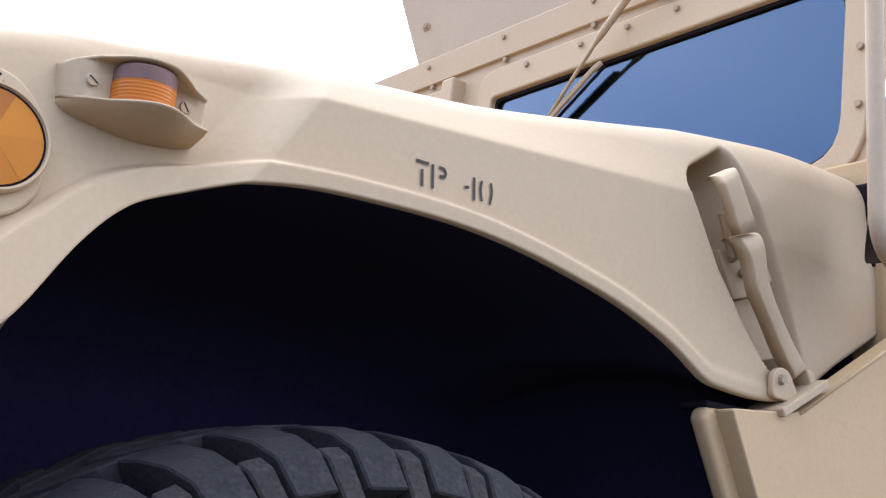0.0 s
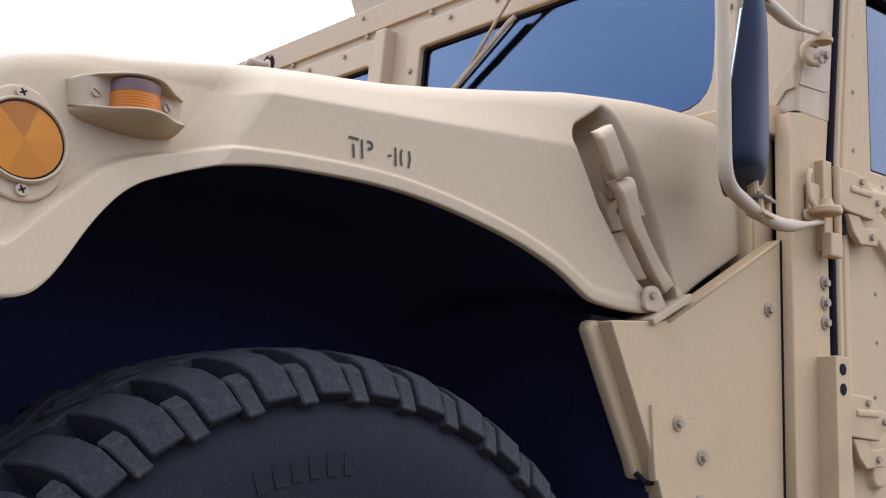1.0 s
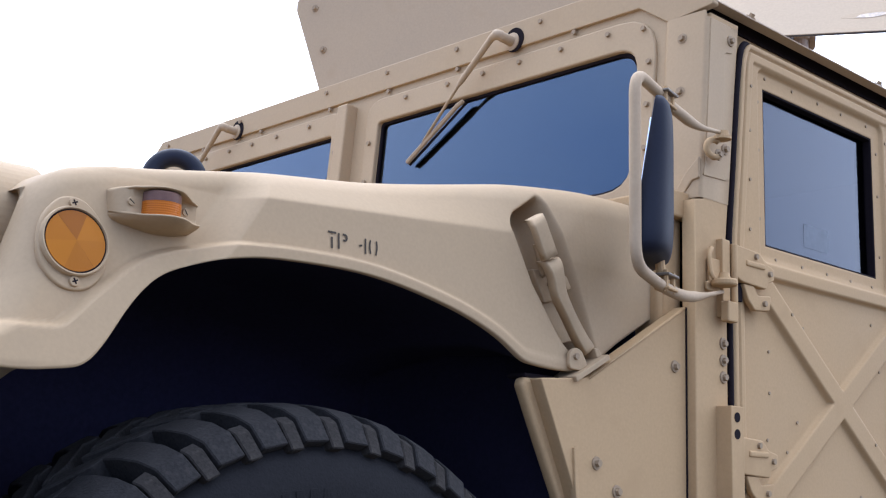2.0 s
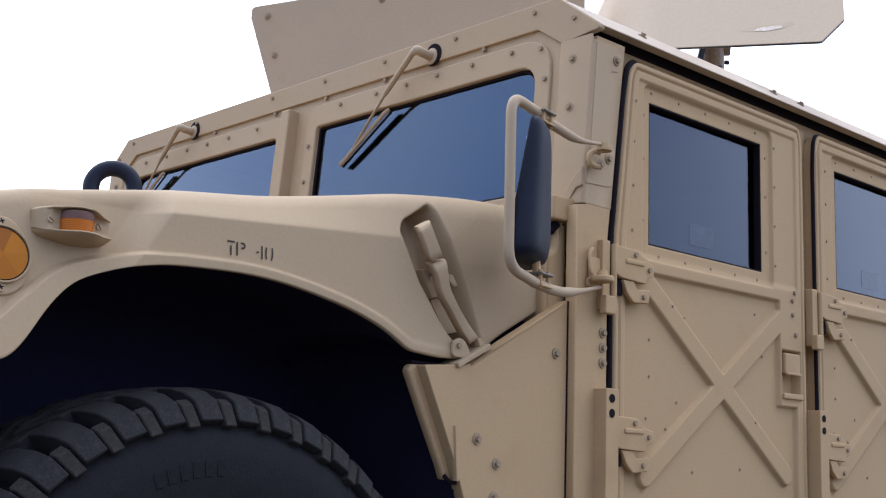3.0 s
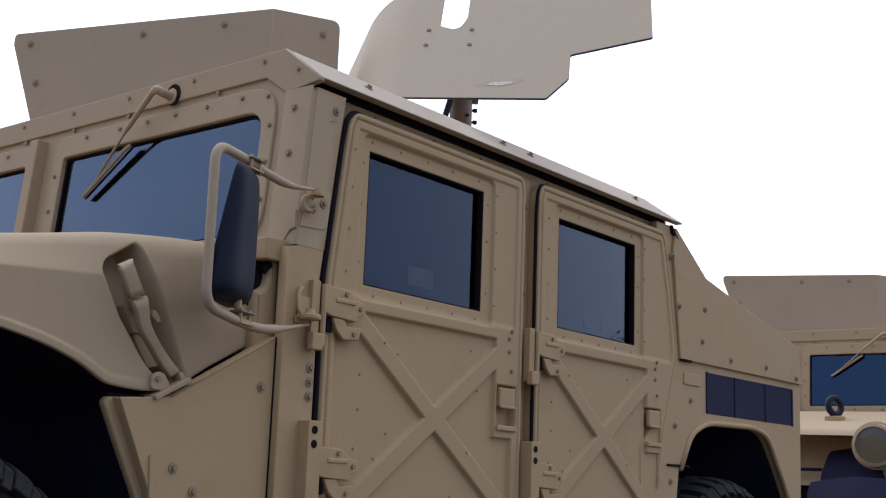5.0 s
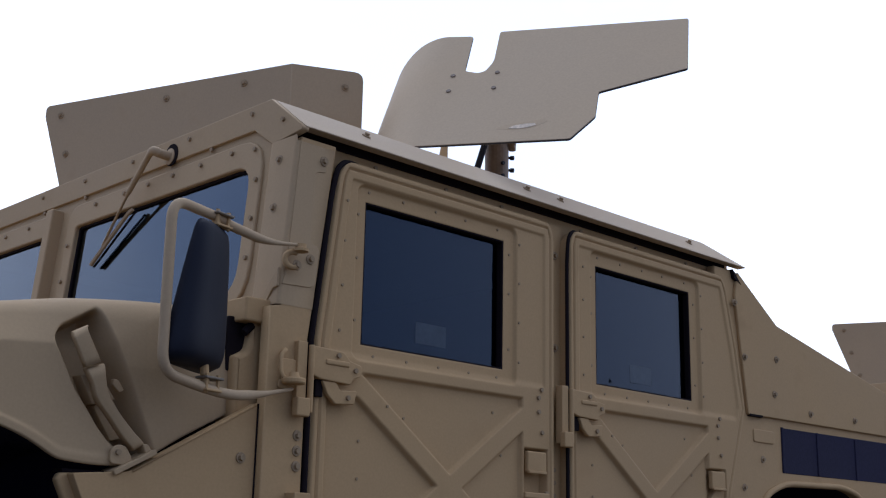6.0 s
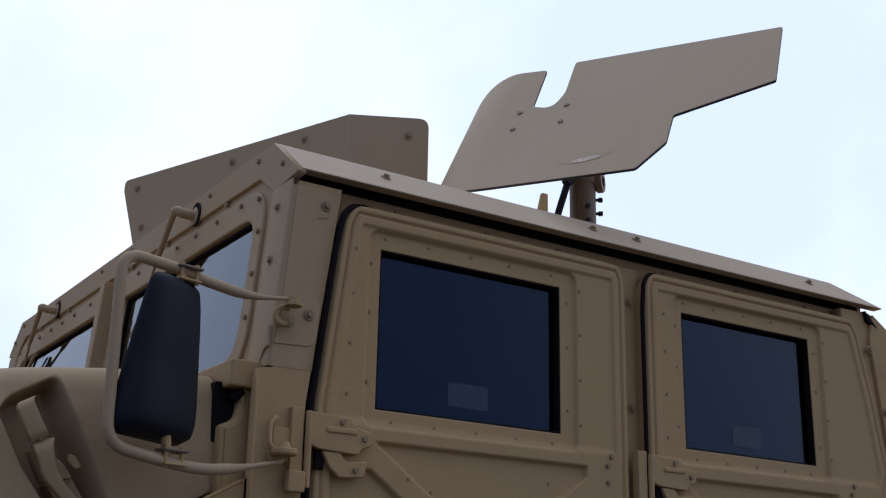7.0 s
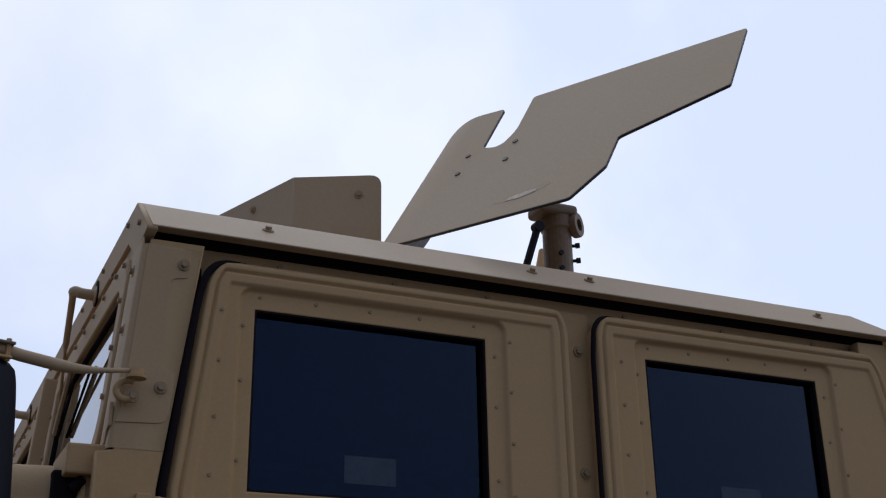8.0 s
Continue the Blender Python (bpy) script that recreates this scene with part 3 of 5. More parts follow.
# side marker lamp: one moulded housing with a visor above the lens and a bowl below it
def marker_lamp(x, y, z):
    us = np.concatenate([np.linspace(-0.0570, -0.038, 20)[:-1], np.linspace(-0.038, 0.046, 44), np.linspace(0.046, 0.0560, 10)[1:]])
    end = np.sqrt(np.clip(1 - (np.clip(us - 0.0525, 0, 0.0035) / 0.0036) ** 2 - (np.clip(-0.036 - us, 0, 0.021) / 0.02105) ** 2, 0.0, 1))
    soft = np.ones(7) / 7

    def line(ks, zs):
        return np.convolve(np.pad(np.interp(us, ks, zs), 3, mode="edge"), soft, "valid")
    floor = 0.0325 * end - 0.006
    visor = floor + end * line([-0.045, -0.036, -0.022, -0.006, 0.012, 0.026, 0.040, 0.056], [0.0005, 0.007, 0.0215, 0.0305, 0.0305, 0.0225, 0.0095, 0.0015])
    bowl = floor + end * line([-0.050, -0.036, -0.020, -0.004, 0.012, 0.026, 0.040, 0.056], [0.0005, 0.010, 0.0300, 0.0420, 0.0410, 0.0300, 0.0160, 0.0090])
    top = line([-0.059, -0.052, -0.040, -0.010, 0.015, 0.036, 0.056], [0.0110, 0.0162, 0.0188, 0.0205, 0.0195, 0.0150, 0.0115])
    lip = line([-0.059, -0.052, -0.03, 0.012, 0.035, 0.056], [-0.0130, -0.0165, -0.0195, -0.0200, -0.0195, -0.0185])
    root = line([-0.059, -0.052, -0.040, 0.0, 0.032, 0.056], [-0.0175, -0.0245, -0.0285, -0.0345, -0.0335, -0.0270])
    roof_z = np.maximum(top - 0.0060, lip + 0.008)
    rows = []
    for out, high in ((0 * us - 0.004, top), (0.55 * visor, top - 0.0012), (0.92 * visor, top - 0.0026), (visor, top - 0.0042), (0.97 * visor, top - 0.0054), (np.maximum(0.8 * visor, floor), top - 0.0058), (floor, roof_z), (floor, 0.66 * roof_z + 0.34 * lip), (floor, 0.33 * roof_z + 0.67 * lip), (floor, lip + 0.0015),
                      (np.maximum(0.85 * bowl, floor), lip + 0.0010), (np.maximum(0.96 * bowl, floor), lip + 0.0004), (bowl, lip - 0.0014), (0.97 * bowl, 0.82 * lip + 0.18 * root), (0.86 * bowl, 0.6 * lip + 0.4 * root), (0.62 * bowl, 0.33 * lip + 0.67 * root), (0.3 * bowl, 0.12 * lip + 0.88 * root), (0 * us - 0.004, root)):
        rows.append(np.stack([x + us, y - out, z + high], -1))
    body = part("marker_lamp", grid_mesh(np.array(rows), "marker_lamp"), HOOD, truck, "tan marker lamp housing with an amber lens")
    where = (x - 0.001, y - 0.0310, z - 0.0005)
    part("lens", turned([(0.0, -0.0205), (0.0245, -0.0205), (0.0245, 0.0), (0.0, 0.0)], where, (0, 0, 1), 64), AMBER_LENS, body, "ribbed amber lens")
    part("lens_top", turned([(0.0, 0.0002), (0.0243, 0.0002), (0.0243, 0.0105), (0.0230, 0.0125), (0.0, 0.0128)], where, (0, 0, 1), 64), SHADED_LENS, body, "upper half of the lens, the visor's shade put into its brown")
    for dx, dz in ((-0.0395, -0.003), (0.0365, -0.003)):
        bm = bmesh.new()
        cyl(bm, (x + dx, y - 0.0262, z + dz), (0, -1, 0), 0.0054, 0.0048, 0.0022, 14)
        part("screw", bm, HOOD, body)
        part("screw_slot", rounded_box(-0.0042, 0.0042, -0.0005, 0.0005, -0.0006, 0.0006, 0.0002, 1, Matrix.Translation((x + dx, y - 0.0284, z + dz)) @ Matrix.Rotation(0.8 + 5 * dx, 4, "Y")), STENCIL, body)


marker_lamp(0.1830, -0.962, 1.153)


# front lamp pod behind the fender's corner
def front_lamp(y):
    body = part("headlamp", turned([(0.0, 0.08), (0.05, 0.08), (0.095, 0.106), (0.099, 0.112), (0.099, 0.190), (0.110, 0.194), (0.111, 0.202), (0.110, 0.210), (0.100, 0.214), (0.098, 0.250), (0.084, 0.256), (0.082, 0.244), (0.0, 0.244)], (0.21, y, 1.120), (-1, 0, 0), 64), HOOD, truck, "tan headlamp housing with clear lens", smooth=False)
    part("lens", turned([(0.0, 0.0), (0.081, 0.0), (0.081, 0.004), (0.05, 0.012), (0.0, 0.016)], (0.21 - 0.245, y, 1.120), (-1, 0, 0), 32), CLEAR, body, "clear headlamp glass")


front_lamp(-0.775)
front_lamp(0.775)

# black ring standing on the hood
def hood_ring():
    m = aim((0.521, -0.445, 1.342), (-0.5, -0.85, 0.1))
    n, k = 40, 14
    bm = bmesh.new()
    rows = []
    for i in range(n):
        a = 2 * math.pi * i / n
        c = Vector((0.042 * math.cos(a), 0.042 * math.sin(a), 0))
        e = Vector((math.cos(a), math.sin(a), 0))
        rows.append([bm.verts.new(m @ (c + 0.0165 * (math.cos(2 * math.pi * j / k) * e + Vector((0, 0, math.sin(2 * math.pi * j / k)))))) for j in range(k)])
    for i in range(n):
        a, b = rows[i], rows[(i + 1) % n]
        for j in range(k):
            bm.faces.new((a[j], b[j], b[(j + 1) % k], a[(j + 1) % k]))
    ring = part("rubber_ring", bm, PLASTIC, truck, "black rubber-coated lifting ring on the hood", smooth=True)
    part("ring_foot", rounded_box(0.49, 0.555, -0.49, -0.40, 1.262, 1.292, 0.006), TAN, ring)


hood_ring()


# hood latch: keeper, draw lever, bracket and foot on the fender's rear edge
def strap(rows, deep, c=0.003):
    """A folded strap: its outer face runs through rows of a left place, a right place and a depth."""
    P = np.array([[*left, *right, y] for left, right, y in rows])
    P = np.vstack([2 * P[0] - P[1], P, 2 * P[-1] - P[-2]])
    bm = bmesh.new()
    rings = []
    for i in range(1, len(P) - 2):
        p, q, v, w = P[i - 1:i + 3]
        for t in np.arange(0, 1 + (i == len(P) - 3) * 1e-6, 0.25):
            h = 0.5 * (2 * q + (v - p) * t + (2 * p - 5 * q + 4 * v - w) * t * t + (3 * q - p - 3 * v + w) * t ** 3)
            a, b, y = Vector(h[:2]), Vector(h[2:4]), h[4]
            e = (b - a).normalized() * c
            ring = [(a, y + deep), (a, y + 1.2 * c), (a + 0.3 * e, y + 0.3 * c), (a + 1.2 * e, y), (b - 1.2 * e, y), (b - 0.3 * e, y + 0.3 * c), (b, y + 1.2 * c), (b, y + deep)]
            rings.append([bm.verts.new((k.x, d, k.y)) for k, d in ring])
    for p, q in zip(rings, rings[1:]):
        for i in range(8):
            f = bm.faces.new((p[i], p[(i + 1) % 8], q[(i + 1) % 8], q[i]))
            f.smooth = i < 7
    bm.faces.new(rings[0][::-1])
    bm.faces.new(rings[-1])
    bmesh.ops.recalc_face_normals(bm, faces=bm.faces[:])
    return bm


def hood_latch():
    def along(p, q, y, wide, thick, b=0.004):
        a, c = Vector((p[0], y, p[1])), Vector((q[0], y, q[1]))
        d = (c - a)
        m = Matrix.Translation((a + c) / 2) @ Matrix(((d.normalized().z, 0, d.normalized().x, 0), (0, 1, 0, 0), (-d.normalized().x, 0, d.normalized().z, 0), (0, 0, 0, 1)))
        return rounded_box(-wide / 2, wide / 2, -thick / 2, thick / 2, -d.length / 2, d.length / 2, b, 3, m)
    def cutout(outline, y, thick, r=0.006, b=0.004):
        return plate([fillet(outline, r)], thick, SIDE @ Matrix.Translation((0, 0, -y)), b)
    lever = part("hood_latch", strap([((0.879, 1.186), (0.905, 1.195), -1.004), ((0.868, 1.185), (0.899, 1.196), -1.016), ((0.864, 1.180), (0.897, 1.192), -1.026), ((0.867, 1.168), (0.896, 1.180), -1.033), ((0.875, 1.153), (0.899, 1.163), -1.034),
                                      ((0.886, 1.128), (0.908, 1.138), -1.032), ((0.914, 1.100), (0.934, 1.108), -1.028), ((0.947, 1.067), (0.968, 1.078), -1.023), ((0.970, 1.048), (0.992, 1.060), -1.020), ((0.978, 1.043), (0.999, 1.054), -1.012)], 0.017, 0.002), HOOD, truck, "tan over-centre hood latch")
    part("keeper", strap([((0.846, 1.247), (0.872, 1.262), -1.000), ((0.837, 1.248), (0.864, 1.263), -1.014), ((0.832, 1.238), (0.857, 1.256), -1.025), ((0.836, 1.226), (0.861, 1.242), -1.029), ((0.859, 1.183), (0.887, 1.197), -1.030)], 0.013, 0.002), HOOD, lever)
    part("bracket", cutout([(0.868, 1.174), (0.894, 1.176), (0.925, 1.158), (0.943, 1.135), (0.897, 1.122)], -0.992, 0.034, 0.003, 0.002), HOOD, lever)
    part("guide", cutout([(0.905, 1.122), (0.946, 1.136), (0.992, 1.071), (0.947, 1.060)], -0.978, 0.05, 0.003, 0.002), HOOD, lever)
    part("link", tube([(0.870, -0.996, 1.215), (0.890, -0.996, 1.168)], 0.006, 8), HOOD, lever)
    part("trigger", cutout([(0.930, 1.173), (0.941, 1.171), (0.954, 1.153), (0.944, 1.148), (0.930, 1.160)], -1.002, 0.012, 0.003, 0.002), HOOD, lever)
    part("pivot_cheek", cutout([(0.924, 1.016), (0.926, 1.044), (0.940, 1.052), (0.955, 1.049), (0.971, 1.026), (0.966, 1.014)], -1.024, 0.008, 0.010, 0.002), HOOD, lever)
    part("rear_cheek", cutout([(0.990, 1.056), (1.002, 1.056), (1.014, 1.040), (1.000, 1.034)], -1.022, 0.03, 0.003, 0.002), HOOD, lever)
    part("foot", along((0.930, 0.999), (1.014, 1.043), -1.008, 0.010, 0.054, 0.002), HOOD, lever)
    bolts(lever, [(0.890, -0.993, 1.168), (0.908, -0.993, 1.154)], (-0.3, -1, 0.1), SMALL_BOLT)
    bolts(lever, [(0.939, -1.024, 1.037)], (0, -1, 0), SMALL_BOLT, "pivot_pin")
    return lever


mirrored(hood_latch())

# cowl side panel behind the front wheel
cowl = part("cowl_panel", plate([fillet([(0.852, 0.995), (0.965, 1.004), (1.2418, 1.157), (1.2418, 0.46), (1.0, 0.46), (0.967, 0.745), (0.932, 0.832), (0.897, 0.904)], [0.005, 0.01, 0.004, 0.0, 0.0, 0.01, 0.0, 0.0])], 0.026, SIDE @ Matrix.Translation((0, 0, 1.027)), 0.002), TAN, truck, "flat tan side panel behind the front wheel")
part("front_flange", plate([fillet([(0.834, 0.984), (0.840, 0.996), (0.880, 0.998), (0.920, 0.905), (0.962, 0.812), (0.966, 0.790), (0.932, 0.792), (0.922, 0.816), (0.872, 0.910)], [0.005, 0.006, 0.002, 0.0, 0.0, 0.004, 0.004, 0.0, 0.0])], 0.022, SIDE @ Matrix.Translation((0, 0, 1.004)), 0.007), TAN, cowl)
part("flange_clip", tube(smooth_path([(0.928, -1.006, 0.800), (0.940, -1.012, 0.786), (0.958, -1.018, 0.790)], 4, 0.008), 0.004, 8), SEAL, cowl, "dark clip at the foot of the flange")
part("hem", plate([fillet([(0.930, 0.890), (0.934, 0.892), (0.942, 0.836), (0.944, 0.790), (0.938, 0.790), (0.934, 0.830)], 0.001)], 0.012, SIDE @ Matrix.Translation((0, 0, 1.0315)), 0.0015), TAN, cowl)
part("top_hem", tube([(0.97, -1.027, 1.004), (1.238, -1.027, 1.153)], 0.0025, 8), TAN, cowl, smooth=True)
part("rubber_lip", rounded_box(0.845, 0.965, -1.000, -0.96, 0.996, 1.004, 0.003), SEAL, cowl, "black rubber lip")
bolts(cowl, [(1.207, -1.027, 1.045), (0.990, -1.027, 0.868), (1.043, -1.027, 0.824), (1.038, -1.027, 0.762), (1.19, -1.027, 0.68), (1.1, -1.027, 0.6)], (0, -1, 0))
mirrored(cowl)

# front door post
post = part("door_post", plate([[(1.2435, 0.46), (1.344, 0.46), (1.344, 1.30), (1.3984, 1.735), (1.304, 1.735), (1.276, 1.40), (1.270, 1.36), (1.2435, 1.355)]], 0.03, SIDE @ Matrix.Translation((0, 0, 1.0478)), 0.003), TAN, truck, "tan front door post")


def corner_post_mesh():
    """Folded corner between the windshield frame and the flank."""
    P = []
    for z in np.linspace(1.362, 1.738, 12):
        x = rake(z)
        back = 1.344 + 0.1135 * (z - 1.3)
        low = min(z, 1.724)
        row = [(x + 0.035, -0.900, z), (x + 0.030, -0.950, z), (x - 0.004, -0.953, z), (x - 0.006, -0.960, z), (x - 0.006, -1.002, z)]
        for k in range(7):
            a = math.pi / 2 * k / 6
            row.append((x + 0.003 - 0.009 * math.cos(a), -1.0395 - 0.009 * math.sin(a), z if k < 3 else low))
        P.append(row + [(x + 0.030, -1.0485, low), (back, -1.0485, low), (back, -1.03, low)])
    return grid_mesh(np.array(P), "corner_post")


corner = part("corner_post", corner_post_mesh(), COOL_FRAME, truck, "tan folded corner post")
bolts(corner, [(rake(1.688) - 0.004, -0.992, 1.690), (rake(1.58) - 0.004, -0.992, 1.580)], (-1, 0, 0.08))
bolts(post, [(1.328, -1.0478, z) for z in (1.097, 1.066, 1.035)], (0, -1, 0))
bolts(corner, [(1.363, -1.0505, 1.692)], (0, -1, 0))
part("cowl_block", rounded_box(1.202, 1.272, -1.022, -0.86, 1.322, 1.372, 0.004), TAN, post)
part("cowl_cheek", plate([fillet([(1.195, 0.9), (1.266, 0.9), (1.266, 1.327), (1.234, 1.327), (1.226, 1.266), (1.195, 1.250)], [0, 0, 0.006, 0.004, 0.012, 0.004])], 0.12, SIDE @ Matrix.Translation((0, 0, 1.004)), 0.012), TAN, post)
# added black block that gives the cowl's opening its deep shade
part("cowl_gap", rounded_box(1.188, 1.238, -0.984, -0.90, 1.22, 1.334, 0.004), SEAL, post, "black block for the shade in the opening beside the cowl")
part("cowl_fitting", tube([(1.218, -0.996, 1.300), (1.236, -0.998, 1.318)], 0.009, 10), SEAL, post, "dark rubber fitting in the opening")
part("seam", rounded_box(1.2405, 1.2442, -1.029, -1.01, 0.46, 1.155, 0.0005), SEAL, post, "dark panel gap")
mirrored(post)
mirrored(corner)


# windshield frame with two panes
def pane_outline(y0, y1, z0, z1, r):
    return fillet([(-y1, z0), (-y0, z0), (-y0, z1), (-y1, z1)], r)


def tilted(push):
    """The raked plane of the windshield, moved push metres outwards."""
    a = math.atan(0.08)
    return Matrix.Translation((rake(1.55) - push, 0, 1.55)) @ Matrix.Rotation(a, 4, "Y") @ FRONT @ Matrix.Translation((0, -1.55, 0))


PANES = ((-0.886, -0.092, [0.07, 0.012, 0.012, 0.055]), (0.092, 0.886, [0.012, 0.07, 0.055, 0.012]))
holes = []
for y0, y1, r in PANES:
    rr = [r[1], r[0], r[3], r[2]]
    holes.append(pane_outline(y0, y1, 1.402, 1.702, rr))
shield = part("windshield_frame", plate([fillet([(-0.955, 1.20), (0.955, 1.20), (0.955, 1.79), (-0.955, 1.79)], 0.01)] + holes, 0.035, tilted(0.0), 0.003), COOL_FRAME, truck, "tan riveted windshield frame")
for (y0, y1, r), hole in zip(PANES, holes):
    rr = [r[1], r[0], r[3], r[2]]
    rim = pane_outline(y0 - 0.045, y1 + 0.045, 1.362, 1.765, [k + 0.04 for k in rr])
    border = part("window_border", plate([rim, hole], 0.012, tilted(0.008), 0.004), COOL_FRAME, truck, "tan bolted window border")
    inner = pane_outline(y0 + 0.007, y1 - 0.007, 1.409, 1.695, rr)
    part("gasket", plate([hole, inner], 0.012, tilted(-0.004), 0.002), SEAL, shield, "black rubber gasket")
    part("pane", plate([pane_outline(y0 + 0.002, y1 - 0.002, 1.404, 1.700, rr)], 0.006, tilted(-0.010), 0.0005), SCREEN, shield, "dark tinted windshield pane")
    s = -1 if y0 < 0 else 1
    tops = [0.045 + s * 0, 0.19, 0.335, 0.45, 0.562, 0.682, 0.809, 0.889]
    bolts(border, [(rake(1.745) - 0.009, s * t, 1.7455) for t in tops[1:-1]] + [(rake(1.73) - 0.009, s * 0.9, 1.735), (rake(1.66) - 0.009, s * 0.917, 1.66), (rake(1.57) - 0.009, s * 0.917, 1.57), (rake(1.48) - 0.009, s * 0.917, 1.48)]
          + [(rake(1.65) - 0.009, s * 0.068, 1.65), (rake(1.55) - 0.009, s * 0.066, 1.55), (rake(1.46) - 0.009, s * 0.066, 1.46)]
          + [(rake(1.383) - 0.009, s * t, 1.383) for t in (0.2, 0.35, 0.5, 0.65, 0.81, 0.905)], (-1, 0, 0.08), SMALL_BOLT)
part("centre_channel", rounded_box(rake(1.55) - 0.034, rake(1.55) + 0.01, 0.006, 0.044, 1.36, 1.765, 0.004, 2, Matrix.Translation((rake(1.55), 0, 1.55)) @ Matrix.Rotation(math.atan(0.08), 4, "Y") @ Matrix.Translation((-rake(1.55), 0, -1.55))), COOL_FRAME, shield)


# wipers
def wiper(y):
    x = 1.292
    boss = part("wiper", turned([(0.0, 0.0), (0.021, 0.0), (0.021, 0.004), (0.012, 0.006), (0.011, 0.038), (0.009, 0.042), (0.0, 0.042)], (x, y, 1.800), (-1, 0, 0.05), 20), ARMOUR, truck, "tan windshield wiper")
    # dark disc in place of a recess, shade painted flat
    part("opening", turned([(0.0, 0.0), (0.028, 0.0), (0.028, 0.003), (0.0, 0.003)], (1.2925, y - 0.006, 1.803), (-1, 0, 0.0), 28), SEAL, boss, "dark disc for the shade in the wiper's opening")
    arm = smooth_path([(x - 0.030, y, 1.801), (x - 0.046, y + 0.002, 1.806), (x - 0.045, y + 0.020, 1.804), (x - 0.036, y + 0.13, 1.722), (x - 0.020, y + 0.262, 1.614)], 6, 0.010)
    n = len(arm)
    part("arm", tube(arm, [0.0115 if i < 8 else 0.0105 - 0.0072 * (i - 8) / (n - 9) for i in range(n)], 10), ARMOUR, boss, smooth=True)
    part("blade", tube([(x - 0.012, y + 0.140, 1.690), (x - 0.016, y + 0.155, 1.680), (x - 0.017, y + 0.230, 1.631), (x - 0.017, y + 0.318, 1.574)], [0.0050, 0.0058, 0.0058, 0.0062], 6), ARMOUR, boss)
    part("rubber", tube([(x - 0.003, y + 0.140, 1.686), (x - 0.008, y + 0.318, 1.570)], 0.0032, 6), SEAL, boss, "black wiper rubber")


wiper(-0.537)
wiper(0.537)

# roof: flat top, sloped side strips, folded front flange
def roof_mesh():
    prof = [(-1.034, 1.7540), (-1.0600, 1.7545), (-1.0605, 1.7565), (-0.948, 1.8425), (-0.940, 1.847), (0.940, 1.847), (0.948, 1.8425), (1.0605, 1.7565), (1.0600, 1.7545), (1.034, 1.7540), (1.034, 1.7580), (0.940, 1.833), (-0.940, 1.833), (-1.034, 1.7580)]
    bm = bmesh.new()
    front = [bm.verts.new((1.302, y, z)) for y, z in prof]
    back = [bm.verts.new((2.985 + (0.06 if abs(y) > 1 else 0.0), y, z)) for y, z in prof]
    n = len(prof)
    for i in range(n):
        bm.faces.new((front[i], front[(i + 1) % n], back[(i + 1) % n], back[i]))
    bm.faces.new(front[::-1])
    bm.faces.new(back)
    bmesh.ops.recalc_face_normals(bm, faces=bm.faces[:])
    return bm


roof = part("roof", roof_mesh(), SKYLIT_ROOF, truck, "tan armoured roof with sloped edges")
part("front_flange", plate([[(-1.0595, 1.7465), (-0.957, 1.734), (-0.884, 1.784), (0.884, 1.784), (0.957, 1.734), (1.0595, 1.7465), (1.0595, 1.7555), (0.944, 1.845), (-0.944, 1.845), (-1.0595, 1.7555)]], 0.020, FRONT @ Matrix.Translation((0, 0, -1.2915)), 0.002), COOL_FRAME, roof)
bolts(roof, [(1.2915, y, 1.826) for y in (0.905, 0.52, 0.126, -0.114, -0.36, -0.62, -0.875)] + [(1.2915, s * 0.992, 1.785) for s in (-1, 1)], (-1, 0, 0), SMALL_BOLT)
bolts(roof, [(1.296 - 0.0, y, 1.778) for y in (0.71, 0.42, 0.113, -0.118, -0.36, -0.713)], (-1, 0, 0), SMALL_BOLT, "stud")
nrm = Vector((0, -0.085, 0.1115)).normalized()
for s in (-1, 1):
    bolts(roof, [(x, s * 0.996, 1.8060) for x in (1.527, 2.089, 2.226, 2.835)], (0, s * abs(nrm.y), nrm.z), BOLT, "roof_bolt")
part("rear_wall", plate([[(-0.95, 1.30), (0.95, 1.30), (0.95, 1.836), (-0.95, 1.836)]], 0.02, FRONT @ Matrix.Translation((0, 0, -2.96)), 0.002), CABIN, roof)


def door_header_mesh(s):
    bm = bmesh.new()
    box(bm, 1.31, 3.03, s * 1.004, s * 0.96, 1.675, 1.786)
    return bm


header = part("door_header", door_header_mesh(-1), TAN, truck, "tan recessed rail above the doors")
# black strip: the shade under the eave, painted together with the seal
part("seal", rounded_box(1.306, 3.01, -1.0085, -0.99, 1.7455, 1.782, 0.001), SEAL, header, "black seal strip that also paints the shade under the roof edge")
bolts(header, [(x, -1.004, 1.732) for x in (1.55, 1.78, 1.98, 2.3, 2.55, 2.8)], (0, -1, 0), SMALL_BOLT)
mirrored(header)


